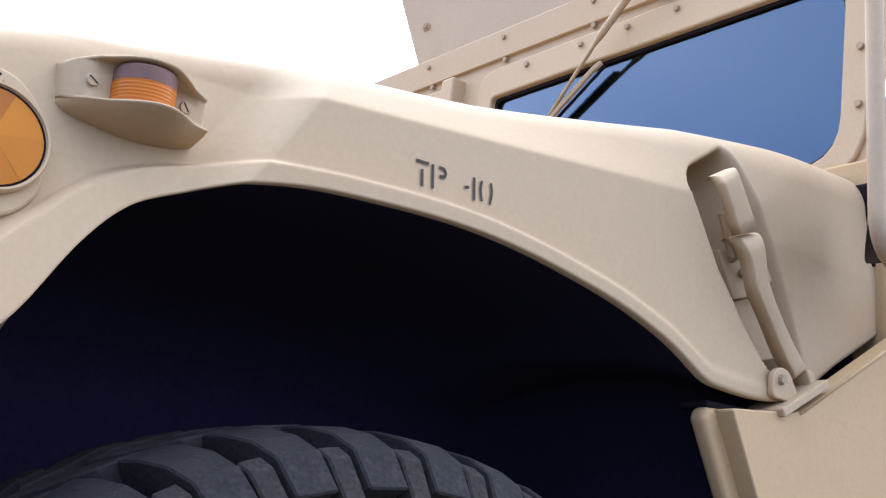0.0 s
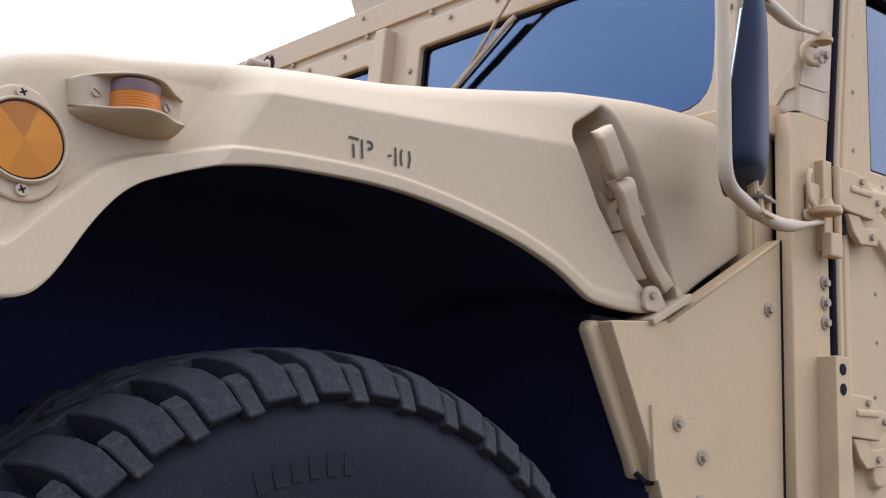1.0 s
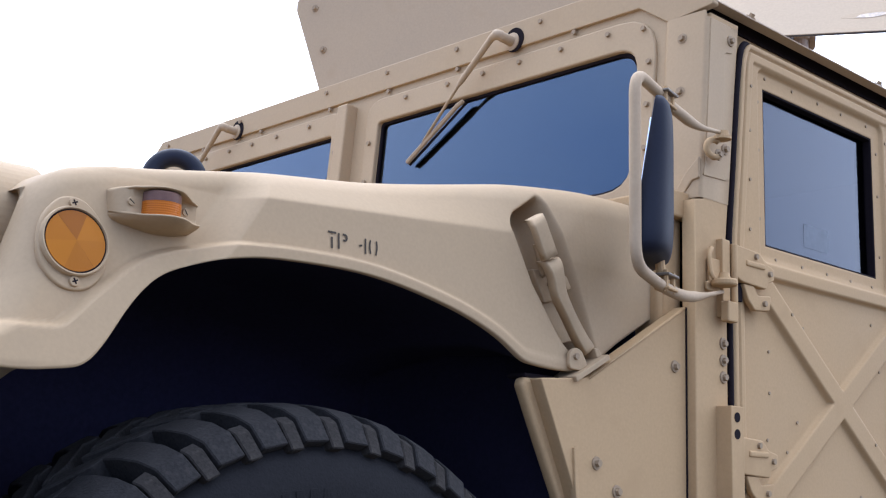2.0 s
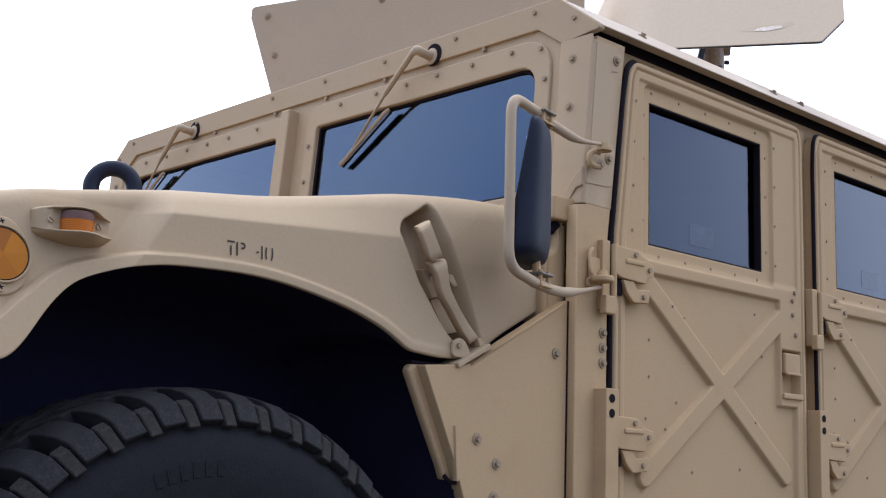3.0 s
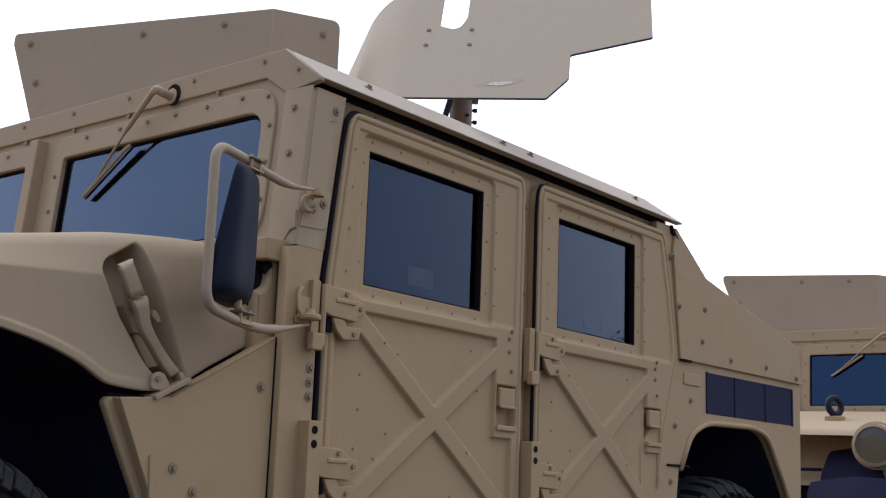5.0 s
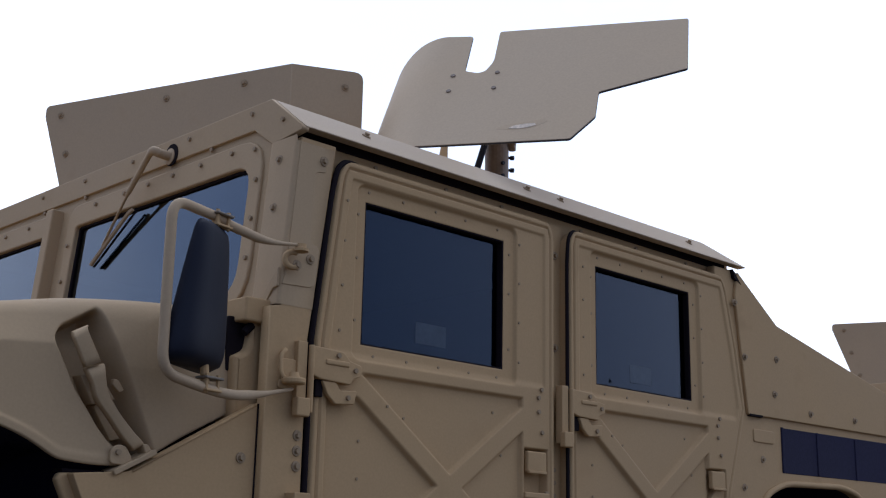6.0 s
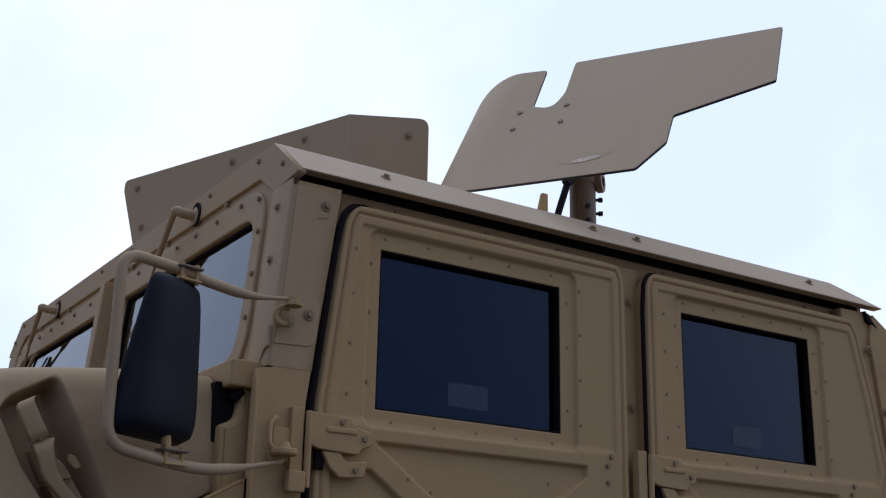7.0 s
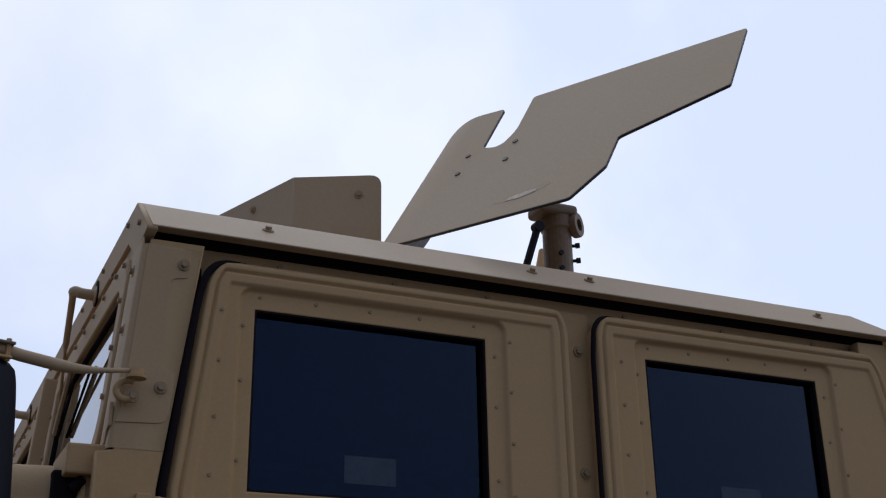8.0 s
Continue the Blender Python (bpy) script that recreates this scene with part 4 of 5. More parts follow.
# doors: pressed skins with a window, crossed ribs, hinges and a handle
def door_skin(xl, xr, ztop, zbot, win, ribs, pocket, rad=0.06):
    wx0, wx1, wz0, wz1 = win
    u = np.concatenate([np.linspace(0, 1, 50)[:-1], 1 + np.linspace(0, 1, 150)[:-1], 2 + np.linspace(0, 1, 66)])
    z = np.concatenate([np.linspace(zbot, 0.78, 30)[:-1], np.linspace(0.78, wz0, 180)[:-1], np.linspace(wz0, wz1, 56)[:-1], np.linspace(wz1, ztop, 34)])
    U, Z = np.meshgrid(u, z)
    L, R = xl(Z), xr(Z)
    k = np.clip(Z - (ztop - rad), 0, rad)
    inset = rad - np.sqrt(np.maximum(rad * rad - k * k, 0))
    L, R = L + inset, R - inset
    X = np.where(U <= 1, L + (wx0 - L) * U, np.where(U <= 2, wx0 + (wx1 - wx0) * (U - 1), wx1 + (R - wx1) * (U - 2)))
    edge = np.minimum(np.minimum(X - L, R - X) + 0.3 * inset, ztop - Z)
    H = -0.012 * sstep(0.009, 0.0, edge)
    H = H - 0.006 * sstep(0.0040, 0.0010, np.abs(edge - 0.021))
    H = H - 0.0045 * sstep(0.040, 0.046, edge) * sstep(1.27, 1.29, Z)
    dx = np.maximum(wx0 - 0.028 - X, X - wx1 - 0.040)
    dz = np.maximum(wz0 - 0.036 - Z, Z - wz1 - 0.036)
    r = 0.02
    out = np.hypot(np.maximum(dx + r, 0), np.maximum(dz + r, 0)) + np.minimum(np.maximum(dx + r, dz + r), 0) - r
    H = H - 0.008 * sstep(0.003, -0.004, out)
    # pressed-in fields between the crossed bands
    a0 = wx0 - 0.095
    field = np.minimum(np.minimum(X - a0, np.where(Z > 0.985, wx1 + 0.060, wx1 + 0.135) - X), np.minimum(Z - 0.62, np.where(X < wx0 - 0.01, 1.19, 1.243) - Z))
    band = np.full_like(X, 1.0)
    for a, b, half in ribs:
        band = np.minimum(band, line_distance(X, Z, a, b) - half)
    H = H - 0.012 * sstep(-0.003, 0.0035, np.minimum(field, band))
    px0, px1, pz0, pz1 = pocket
    inside = np.minimum(np.minimum(X - px0, px1 - X), np.minimum(Z - pz0, pz1 - Z))
    H = H - 0.028 * sstep(-0.003, 0.003, inside)
    P = np.stack([X, -FLANK - H, Z], -1)
    hole = (U > 1 + 1e-9) & (U < 2 - 1e-9) & (Z > wz0 + 1e-9) & (Z < wz1 - 1e-9)
    P[hole] = np.nan
    # a folded edge behind the rim
    me = grid_mesh(P, "door")
    bm = bmesh.new()
    bm.from_mesh(me)
    rim = [e for e in bm.edges if e.is_boundary]
    r = bmesh.ops.extrude_edge_only(bm, edges=rim)
    for q in r["geom"]:
        if isinstance(q, bmesh.types.BMVert):
            q.co.y = -FLANK + 0.034
    bm.to_mesh(me)
    bm.free()
    return me


def hinge(x, z, tall, top=0.006, holes=False):
    x = x - 0.008
    leaf = part("hinge", plate([fillet([(x, z), (x + 0.083, z - 0.004), (x + 0.104, z - 0.022), (x + 0.134, z - 0.028), (x + 0.134, z - 0.052), (x + 0.110, z - 0.060), (x + 0.106, z - 0.072), (x + 0.022, z - 0.068), (x, z - 0.060)], 0.005)], 0.014, SIDE @ Matrix.Translation((0, 0, 1.068)), 0.0025), TAN, truck, "tan bolted door hinge")
    part("leaf_foot", plate([fillet([(x + 0.030, z - 0.070), (x + 0.068, z - 0.070), (x + 0.080, z - 0.086), (x + 0.126, z - 0.082), (x + 0.120, z - 0.112), (x + 0.068, z - 0.116), (x + 0.046, z - 0.098)], 0.004)], 0.012, SIDE @ Matrix.Translation((0, 0, 1.065)), 0.0025), TAN, leaf)
    # dark block painted in for the shadow beside the leaf's foot
    part("leaf_shadow", rounded_box(x + 0.018, x + 0.038, -1.058, -1.050, z - 0.104, z - 0.068, 0.002), SEAL, leaf)
    part("rib", rounded_box(x + 0.034, x + 0.10, -1.0715, -1.064, z - 0.036, z - 0.024, 0.004, 3), TAN, leaf)
    part("knuckle", turned([(0.0, 0.0), (0.0058, 0.0), (0.0066, 0.002), (0.0066, 0.138), (0.0058, 0.14), (0.0, 0.14)], (x, -1.064, z - 0.140), (0, 0, 1), 14), TAN, leaf)
    front = -1.080 if holes else -1.062
    part("hinge_block", rounded_box(x - (0.040 if holes else 0.034), x + (0.001 if holes else -0.009), front, -1.040, z - tall, z + top, 0.002), TAN, leaf)
    if not holes:
        part("lower_block", rounded_box(x - 0.042, x - 0.008, -1.078, -1.060, z - 0.150, z - 0.112, 0.003), TAN, leaf)
    if holes:
        for dz in (0.032, 0.002):
            # no recess here: a dark disc paints the hole's shade
            part("hole", turned([(0.0, 0.0), (0.009, 0.0), (0.009, 0.001), (0.0, 0.001)], (x - 0.022, front, z + dz), (0, -1, 0), 16), SEAL, leaf, "dark disc for the shade in a bolt hole")
    bolts(leaf, [(x + 0.068, -1.068, z - 0.014), (x + 0.116, -1.068, z - 0.041), (x + 0.100, -1.065, z - 0.100)], (0, -1, 0), SMALL_BOLT)
    mirrored(leaf)
    return leaf


def door(shift, xl, xr, win, label, wide):
    k = lambda p: (p[0] + shift, p[1])
    w0, w1, z0, z1 = win
    ribs = [(k((1.478, 1.226)), k((2.040, 0.820)), 0.025), (k((1.478, 0.809)), k((2.040, 1.208)), 0.025)]
    pocket = (2.024 + shift, 2.108 + shift, 1.012, 1.122)
    d = part("door", door_skin(xl, xr, 1.716, 0.47, win, ribs, pocket), TAN, truck, label)
    skin = np.array([q.co for q in d.data.vertices])
    skin = skin[skin[:, 1] < -1.025]

    def seat(x, z):
        return float(skin[np.argmin((skin[:, 0] - x) ** 2 + (skin[:, 2] - z) ** 2), 1])
    # window
    part("reveal", plate([[(w0 - 0.001, z0 - 0.001), (w1 + 0.001, z0 - 0.001), (w1 + 0.001, z1 + 0.001), (w0 - 0.001, z1 + 0.001)], fillet([(w0 + 0.004, z0 + 0.004), (w1 - 0.004, z0 + 0.004), (w1 - 0.004, z1 - 0.004), (w0 + 0.004, z1 - 0.004)], 0.004)], 0.026, SIDE @ Matrix.Translation((0, 0, 1.037)), 0.001), SEAL, d, "black window channel")
    pane = part("pane", plate([[(w0 + 0.001, z0 + 0.001), (w1 - 0.001, z0 + 0.001), (w1 - 0.001, z1 - 0.001), (w0 + 0.001, z1 - 0.001)]], 0.006, SIDE @ Matrix.Translation((0, 0, 1.020)), 0.0005), GLASS, d, "dark tinted door window")
    c = (w0 + w1) / 2
    part("window_label", rounded_box(c - 0.049, c + 0.05, -1.0204, -1.0196, 1.338, 1.388, 0.0002), LABEL, d, "window label, the tinted glass's dimming put into its grey")
    # handle flap and frame
    flap = part("handle_flap", rounded_box(2.031 + shift, 2.101 + shift, -1.0545, -1.040, 1.066, 1.117, 0.004, 3), TAN, d, "tan paddle handle")
    part("flap_lip", rounded_box(2.033 + shift, 2.099 + shift, -1.058, -1.049, 1.063, 1.070, 0.002), TAN, flap)
    part("pocket_floor", rounded_box(2.026 + shift, 2.106 + shift, -1.024, -1.020, 1.013, 1.12, 0.001), TAN, flap)
    part("handle_lip", rounded_box(2.020 + shift, 2.110 + shift, -1.057, -1.036, 1.004, 1.018, 0.003), TAN, d)
    bolts(d, [(2.084 + shift, -1.050, 1.271), (2.073 + shift, -1.050, 1.250), (2.074 + shift, -1.050, 1.215), (2.086 + shift, -1.050, 1.165), (2.102 + shift, -1.050, 1.018)], (0, -1, 0), SMALL_BOLT)
    rv = [(w0 - 0.062 - 0.03 * max(0, (1.5 - z)) * (shift == 0), z) for z in (1.33, 1.43, 1.53, 1.62)] + [(w1 + 0.05, z) for z in (1.33, 1.43, 1.53, 1.63)]
    rv += [(w0 + t * (w1 - w0), z0 - 0.022) for t in (0.08, 0.3, 0.52, 0.74, 0.95)] + [(w0 + t * (w1 - w0), z1 + 0.024) for t in (0.02, 0.25, 0.48, 0.7, 0.95)]
    rv += [(w0 - 0.02, z) for z in (1.36, 1.50, 1.60)] + [(w1 + 0.02, z) for z in (1.36, 1.50, 1.60)]
    bolts(d, [(x, seat(x, z), z) for x, z in rv], (0, -1, 0), RIVET, "rivet")
    low = [(1.50, 1.10), (1.50, 1.02), (1.49, 0.93), (1.56, 0.91), (1.57, 1.18), (1.63, 1.16), (1.60, 0.97), (1.90, 0.94), (1.95, 1.10), (1.92, 1.20), (1.66, 0.82), (1.85, 0.83)]
    bolts(d, [(x + shift, seat(x + shift, z), z) for x, z in low], (0, -1, 0), RIVET, "rivet")
    hinge(1.352 + shift + wide, 1.284, 0.140)
    hinge(1.352 + shift + wide, 0.930, 0.34, 0.052, True)
    return d


front_door = door(0.0, lambda z: 1.361 + 0.116 * np.clip(z - 1.3, 0, 1), lambda z: 2.141 + 0.0 * z, (1.497, 1.955, 1.308, 1.632), "tan pressed steel front door with crossed ribs", 0.0)
rear_door = door(0.800, lambda z: 2.196 + 0.0 * z, lambda z: np.interp(z, [0.47, 0.85, 1.06, 1.312, 1.48, 1.72], [2.85, 2.90, 2.945, 3.035, 3.005, 2.945]), (2.321, 2.763, 1.312, 1.634), "tan pressed steel rear door with crossed ribs", 0.042)


def pillar_mesh(s):
    bm = bmesh.new()
    box(bm, 2.128, 2.200, s * 1.018, s * 0.985, 0.47, 1.72)
    box(bm, 2.174, 2.222, s * 1.006, s * 0.98, 0.47, 1.72)
    return bm


pillar = part("door_pillar", pillar_mesh(-1), TAN, truck, "tan pillar between the doors")
def door_seal(x_low, lean, thick):
    """Rubber bulb that follows a door's front edge and its rounded corner to the top."""
    x_at = lambda z: x_low + lean * max(0.0, z - 1.3)
    path = [(x_at(z), -1.0465, z) for z in (0.47, 0.9, 1.29, 1.31, 1.45, 1.62)] + [(x_at(1.68) + 0.006, -1.0465, 1.684), (x_at(1.7) + 0.022, -1.043, 1.705), (x_at(1.7) + 0.045, -1.034, 1.7135), (x_at(1.7) + 0.08, -1.024, 1.716)]
    return tube(smooth_path(path, 4, 0.02), thick, 10)


part("seal", door_seal(1.3535, 0.116, 0.0066), SEAL, pillar, "black rubber door seal", smooth=True)
part("seal", door_seal(2.1910, 0.0, 0.0050), SEAL, pillar, "black rubber door seal", smooth=True)
part("seal_channel", rounded_box(1.340, 1.40, -1.028, -1.015, 0.47, 1.70, 0.002), SEAL, pillar, "black gap behind the seal")
bolts(pillar, [(2.174, -1.018, z) for z in (1.638, 1.392)], (0, -1, 0))
bolts(pillar, [(2.168, -1.018, 1.08 - 0.032 * i) for i in range(6)], (0, -1, 0), SMALL_BOLT)
for o in (front_door, rear_door, pillar):
    mirrored(o)

# mirror on its bracket
def mirror_assembly():
    base = part("side_mirror", plate([fillet([(1.268, 1.404), (1.354, 1.408), (1.362, 1.497), (1.336, 1.505), (1.342, 1.664), (1.372, 1.668), (1.376, 1.720), (1.2990, 1.7225), (1.2770, 1.436)], [0.003, 0.018, 0.012, 0.010, 0.012, 0.006, 0.004, 0.002, 0.004])], 0.004, SIDE @ Matrix.Translation((0, 0, 1.0505)), 0.0012), COOL_FRAME, truck, "black truck mirror on a tan tube frame")
    top = [(1.292, -1.076, 1.486), (1.20, -1.082, 1.474), (1.10, -1.096, 1.486), (1.07, -1.103, 1.493), (0.942, -1.140, 1.497), (0.947, -1.138, 1.176), (1.06, -1.108, 1.160), (1.13, -1.098, 1.154), (1.20, -1.084, 1.164), (1.290, -1.074, 1.186)]
    path = smooth_path(top, 7, 0.04)
    n = len(path)
    rads = [0.0100 * min(1.0, 0.35 + 0.65 * min(i, n - 1 - i) / 7) for i in range(n)]
    part("tube_frame", tube(path, rads, 12), ARMOUR, base, "bent tan steel tube", smooth=True)
    part("folded_tab", plate([fillet([(1.046, 1.440), (1.046, 1.398), (1.030, 1.396), (1.008, 1.368), (0.992, 1.368), (0.996, 1.384), (1.016, 1.412)], 0.004)], 0.006, FRONT @ Matrix.Translation((0, 0, -1.2590)), 0.002), COOL_FRAME, base)
    # housing: a shell that is broader at its foot
    m = Matrix.Translation((1.037, -1.094, 1.335)) @ Matrix.Rotation(radians(33), 4, "Z")
    rows = []
    for t in np.linspace(0, 1, 28):
        s = 2 * t - 1
        cap = (1 - abs(s) ** 6) ** 0.4 if abs(s) < 1 else 0.0
        wide = (0.084 - 0.018 * s) * (0.80 + 0.20 * cap)
        deep = (0.044 - 0.019 * s) * (0.55 + 0.45 * cap)
        ring = []
        tip = (0.044 - 0.019 * s) - 0.044
        for k in range(28):
            a = 2 * math.pi * k / 28
            c, d = math.cos(a), math.sin(a)
            x = wide * math.copysign(abs(c) ** 0.42, c)
            y = -deep * abs(d) ** 0.75 if d < 0 else 0.004 * d
            ring.append((x, y * (1 - 0.12 * abs(c)) + tip, s * 0.137))
        ring.append(ring[0])
        rows.append(ring)
    shell = grid_mesh(np.array(rows), "housing")
    bm = bmesh.new()
    bm.from_mesh(shell)
    bmesh.ops.remove_doubles(bm, verts=bm.verts[:], dist=1e-5)
    bmesh.ops.holes_fill(bm, edges=[e for e in bm.edges if e.is_boundary])
    bmesh.ops.recalc_face_normals(bm, faces=bm.faces[:])
    bm.to_mesh(shell)
    bm.free()
    shell.transform(m)
    house = part("housing", shell, PLASTIC, base, "black plastic mirror shell", smooth=True)
    glass = rounded_box(-0.050, 0.050, 0.0015, 0.0060, -0.100, 0.100, 0.001, 2, m @ Matrix.Rotation(math.atan(0.019 / 0.137), 4, "X"))
    part("mirror_glass", glass, CHROME, base, "mirror glass")
    for z, up in ((1.486, 1), (1.168, -1)):
        clamp = Matrix.Translation((1.070, -1.108, z)) @ Matrix.Rotation(radians(15), 4, "Z")
        part("clamp", rounded_box(-0.025, 0.025, -0.015, 0.015, 0.009, 0.014, 0.002, 2, clamp), STEEL, base, "weathered steel clamp plate")
        part("clamp", rounded_box(-0.022, 0.022, -0.014, 0.014, -0.014, -0.009, 0.002, 2, clamp), TAN, base)
        for off in (-0.016, 0.016):
            bm = tube([(off, -0.006, -0.017), (off, -0.006, 0.019)], 0.0042, 6)
            bm.transform(clamp)
            part("clamp_bolt", bm, TAN, base)
        part("stem", tube([(1.062, -1.106, z), (1.058, -1.104, z - up * 0.036)], 0.0085, 10), TAN, base)
    part("upper_pivot", turned([(0.0, 0.0), (0.017, 0.0), (0.017, 0.006), (0.012, 0.008), (0.012, 0.016), (0.0, 0.016)], (1.292, -1.076, 1.472), (0, 0, 1), 16), TAN, base)
    hook = [(1.281 + 0.0165 * math.cos(a), -1.066 - 0.006 * math.cos(a), 1.455 + 0.0165 * math.sin(a)) for a in np.linspace(1.0, 5.3, 18)]
    part("upper_lug", tube(hook, 0.0062, 10), TAN, base, smooth=True)
    bolts(base, [(1.290, -1.068, 1.444), (1.338, -1.0505, 1.468)], (0, -1, 0))
    foot = part("lower_bracket", plate([fillet([(1.268, 1.205), (1.276, 1.205), (1.276, 1.25), (1.31, 1.25), (1.335, 1.215), (1.335, 1.188), (1.268, 1.188)], 0.006)], 0.006, SIDE @ Matrix.Translation((0, 0, 1.056)), 0.002), TAN, base)
    part("pivot_disc", turned([(0.0, 0.0), (0.022, 0.0), (0.024, 0.003), (0.024, 0.009), (0.022, 0.012), (0.012, 0.013), (0.009, 0.024), (0.0, 0.025)], (1.290, -1.078, 1.196), (0, 0, 1), 24), TAN, base)
    part("hook", tube(smooth_path([(1.283, -1.056, 1.268), (1.268, -1.060, 1.255), (1.266, -1.066, 1.215), (1.28, -1.07, 1.202)], 5, 0.014), 0.0045, 8), TAN, base, smooth=True)
    return base


mirrored(mirror_assembly())

# slanted rear body with air vent and rear wheel arch
quarter = part("rear_quarter", plate([fillet([(2.90, 1.74), (3.015, 1.742), (3.24, 1.600), (4.045, 1.445), (4.062, 1.30), (4.05, 0.80), (3.96, 0.80), (3.90, 0.90), (3.74, 1.085), (3.62, 1.108), (3.25, 1.100), (3.13, 1.058), (3.05, 0.94), (2.98, 0.50), (2.80, 0.50), (2.80, 1.0), (2.90, 1.1)], [0, 0.01, 0.02, 0.01, 0.01, 0, 0, 0.05, 0.06, 0.04, 0.05, 0.05, 0.02, 0, 0, 0, 0])], 0.03, SIDE @ Matrix.Translation((0, 0, 1.042)), 0.003), TAN, truck, "tan slanted rear quarter")
part("upper_panel", plate([fillet([(3.045, 1.30), (2.995, 1.66), (3.015, 1.738), (3.235, 1.600), (4.04, 1.447), (4.058, 1.305)], 0.006)], 0.012, SIDE @ Matrix.Translation((0, 0, 1.052)), 0.003), TAN, quarter)
vent = part("air_vent", plate([[(3.245, 1.135), (3.985, 1.140), (3.985, 1.282), (3.245, 1.276)]], 0.01, SIDE @ Matrix.Translation((0, 0, 1.0435)), 0.002), BLACK, truck, "black air vent with upright dividers")
for x in (3.25, 3.47, 3.73, 3.975):
    part("divider", rounded_box(x - 0.006, x + 0.006, -1.047, -1.04, 1.138, 1.278, 0.002), BLACK, vent)
bolts(quarter, [(2.987, -1.052, 1.637), (3.033, -1.052, 1.474), (3.220, -1.052, 1.489), (3.200, -1.052, 1.376), (3.42, -1.052, 1.335), (3.72, -1.052, 1.34), (4.0, -1.052, 1.325), (3.13, -1.042, 1.17), (3.02, -1.042, 1.08), (2.99, -1.042, 0.90)], (0, -1, 0))
part("arch_lip", tube(smooth_path([(3.055, -1.044, 0.94), (3.13, -1.044, 1.06), (3.25, -1.044, 1.103), (3.62, -1.044, 1.111), (3.74, -1.044, 1.088), (3.90, -1.044, 0.90), (3.95, -1.044, 0.82)], 5, 0.05), 0.010, 8), TAN, quarter, smooth=True)
part("rubber_edge", rounded_box(2.965, 3.115, -1.0475, -1.03, 0.948, 0.956, 0.002), SEAL, quarter, "dark rubber edge ahead of the rear wheel arch")
part("pressing", plate([fillet([(3.08, 1.22), (3.20, 1.22), (3.20, 1.26), (3.08, 1.26)], 0.01)], 0.01, SIDE @ Matrix.Translation((0, 0, 1.046)), 0.003), TAN, quarter)
part("slit", rounded_box(3.052, 3.125, -1.0535, -1.04, 1.296, 1.303, 0.001), SEAL, quarter, "dark slit")
# flat black triangle painted for the shaded gap behind the roof's end
part("corner_gap", plate([[(2.985, 1.742), (3.03, 1.700), (2.992, 1.715)]], 0.014, SIDE @ Matrix.Translation((0, 0, 1.0535)), 0.0005), SEAL, quarter, "black triangle for the shade in the open corner under the roof")
mirrored(quarter)
mirrored(vent)


def slant_mesh():
    return grid_mesh(np.array([[(x, y, z) for y in np.linspace(-1.04, 1.04, 12)] for x, z in ((2.98, 1.742), (3.015, 1.742), (3.24, 1.600), (3.6, 1.53), (4.045, 1.445), (4.06, 1.30), (4.05, 0.80), (4.04, 0.55))]), "slant")


def tail_mesh():
    me = slant_mesh()
    for p in me.polygons:
        p.use_smooth = False
    return me


part("tail_panel", tail_mesh(), TAN, truck, "tan slanted rear hatch")
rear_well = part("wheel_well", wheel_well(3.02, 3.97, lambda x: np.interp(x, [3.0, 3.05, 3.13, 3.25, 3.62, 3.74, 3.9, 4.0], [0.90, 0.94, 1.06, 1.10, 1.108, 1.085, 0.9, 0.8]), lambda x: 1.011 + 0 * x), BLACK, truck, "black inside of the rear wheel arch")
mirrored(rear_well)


def cabin():
    """What shows dimly through the tinted glass."""
    floor = part("cabin", rounded_box(1.3, 2.95, -0.32, 0.32, 0.5, 0.95, 0.03), CABIN, truck, "dark cab interior")
    part("headliner", rounded_box(1.32, 2.95, -0.92, 0.92, 1.812, 1.828, 0.004), CABIN, floor)
    part("dashboard", rounded_box(1.30, 1.5, -0.92, 0.92, 1.10, 1.36, 0.03, 3), CABIN, floor)
    for y in (-0.62, 0.62):
        for x in (2.02, 2.78):
            part("seat_back", rounded_box(x, x + 0.12, y - 0.22, y + 0.22, 0.7, 1.30, 0.04, 3), CABIN, floor)
            part("seat_cushion", rounded_box(x - 0.42, x, y - 0.22, y + 0.22, 0.7, 0.82, 0.03, 3), CABIN, floor)


cabin()


# wheels
def lug_mesh(name, outline, sweep, skew, worn=0.005):
    """A tread block: an outline of (y, radius) swept over an angle; skew turns it along the tread."""
    bm = bmesh.new()
    ends = []
    for a in (0.0, sweep):
        ends.append([bm.verts.new((r * math.sin(a + skew * (0.16 - abs(y))), y, r * math.cos(a + skew * (0.16 - abs(y))))) for y, r in outline])
    n = len(outline)
    for i in range(n):
        bm.faces.new((ends[0][i], ends[0][(i + 1) % n], ends[1][(i + 1) % n], ends[1][i]))
    bm.faces.new(ends[0][::-1])
    bm.faces.new(ends[1])
    bmesh.ops.recalc_face_normals(bm, faces=bm.faces[:])
    if worn:
        bmesh.ops.bevel(bm, geom=bm.edges[:], offset=worn, segments=1, affect="EDGES", clamp_overlap=True)
    me = bpy.data.meshes.new(name)
    bm.to_mesh(me)
    bm.free()
    me.materials.append(TREAD if worn else TYRE)
    return me


LUGS = 40
STEP = 2 * math.pi / LUGS


def shoulder(s, y_in):
    """A lug's section: crowned tread, a shoulder that falls away, and a side facet."""
    return [(s * y_in, 0.471), (s * 0.085, 0.470), (s * 0.120, 0.4635), (s * 0.147, 0.4505), (s * 0.1665, 0.420), (s * 0.150, 0.412), (s * 0.12, 0.425), (s * y_in, 0.43)]


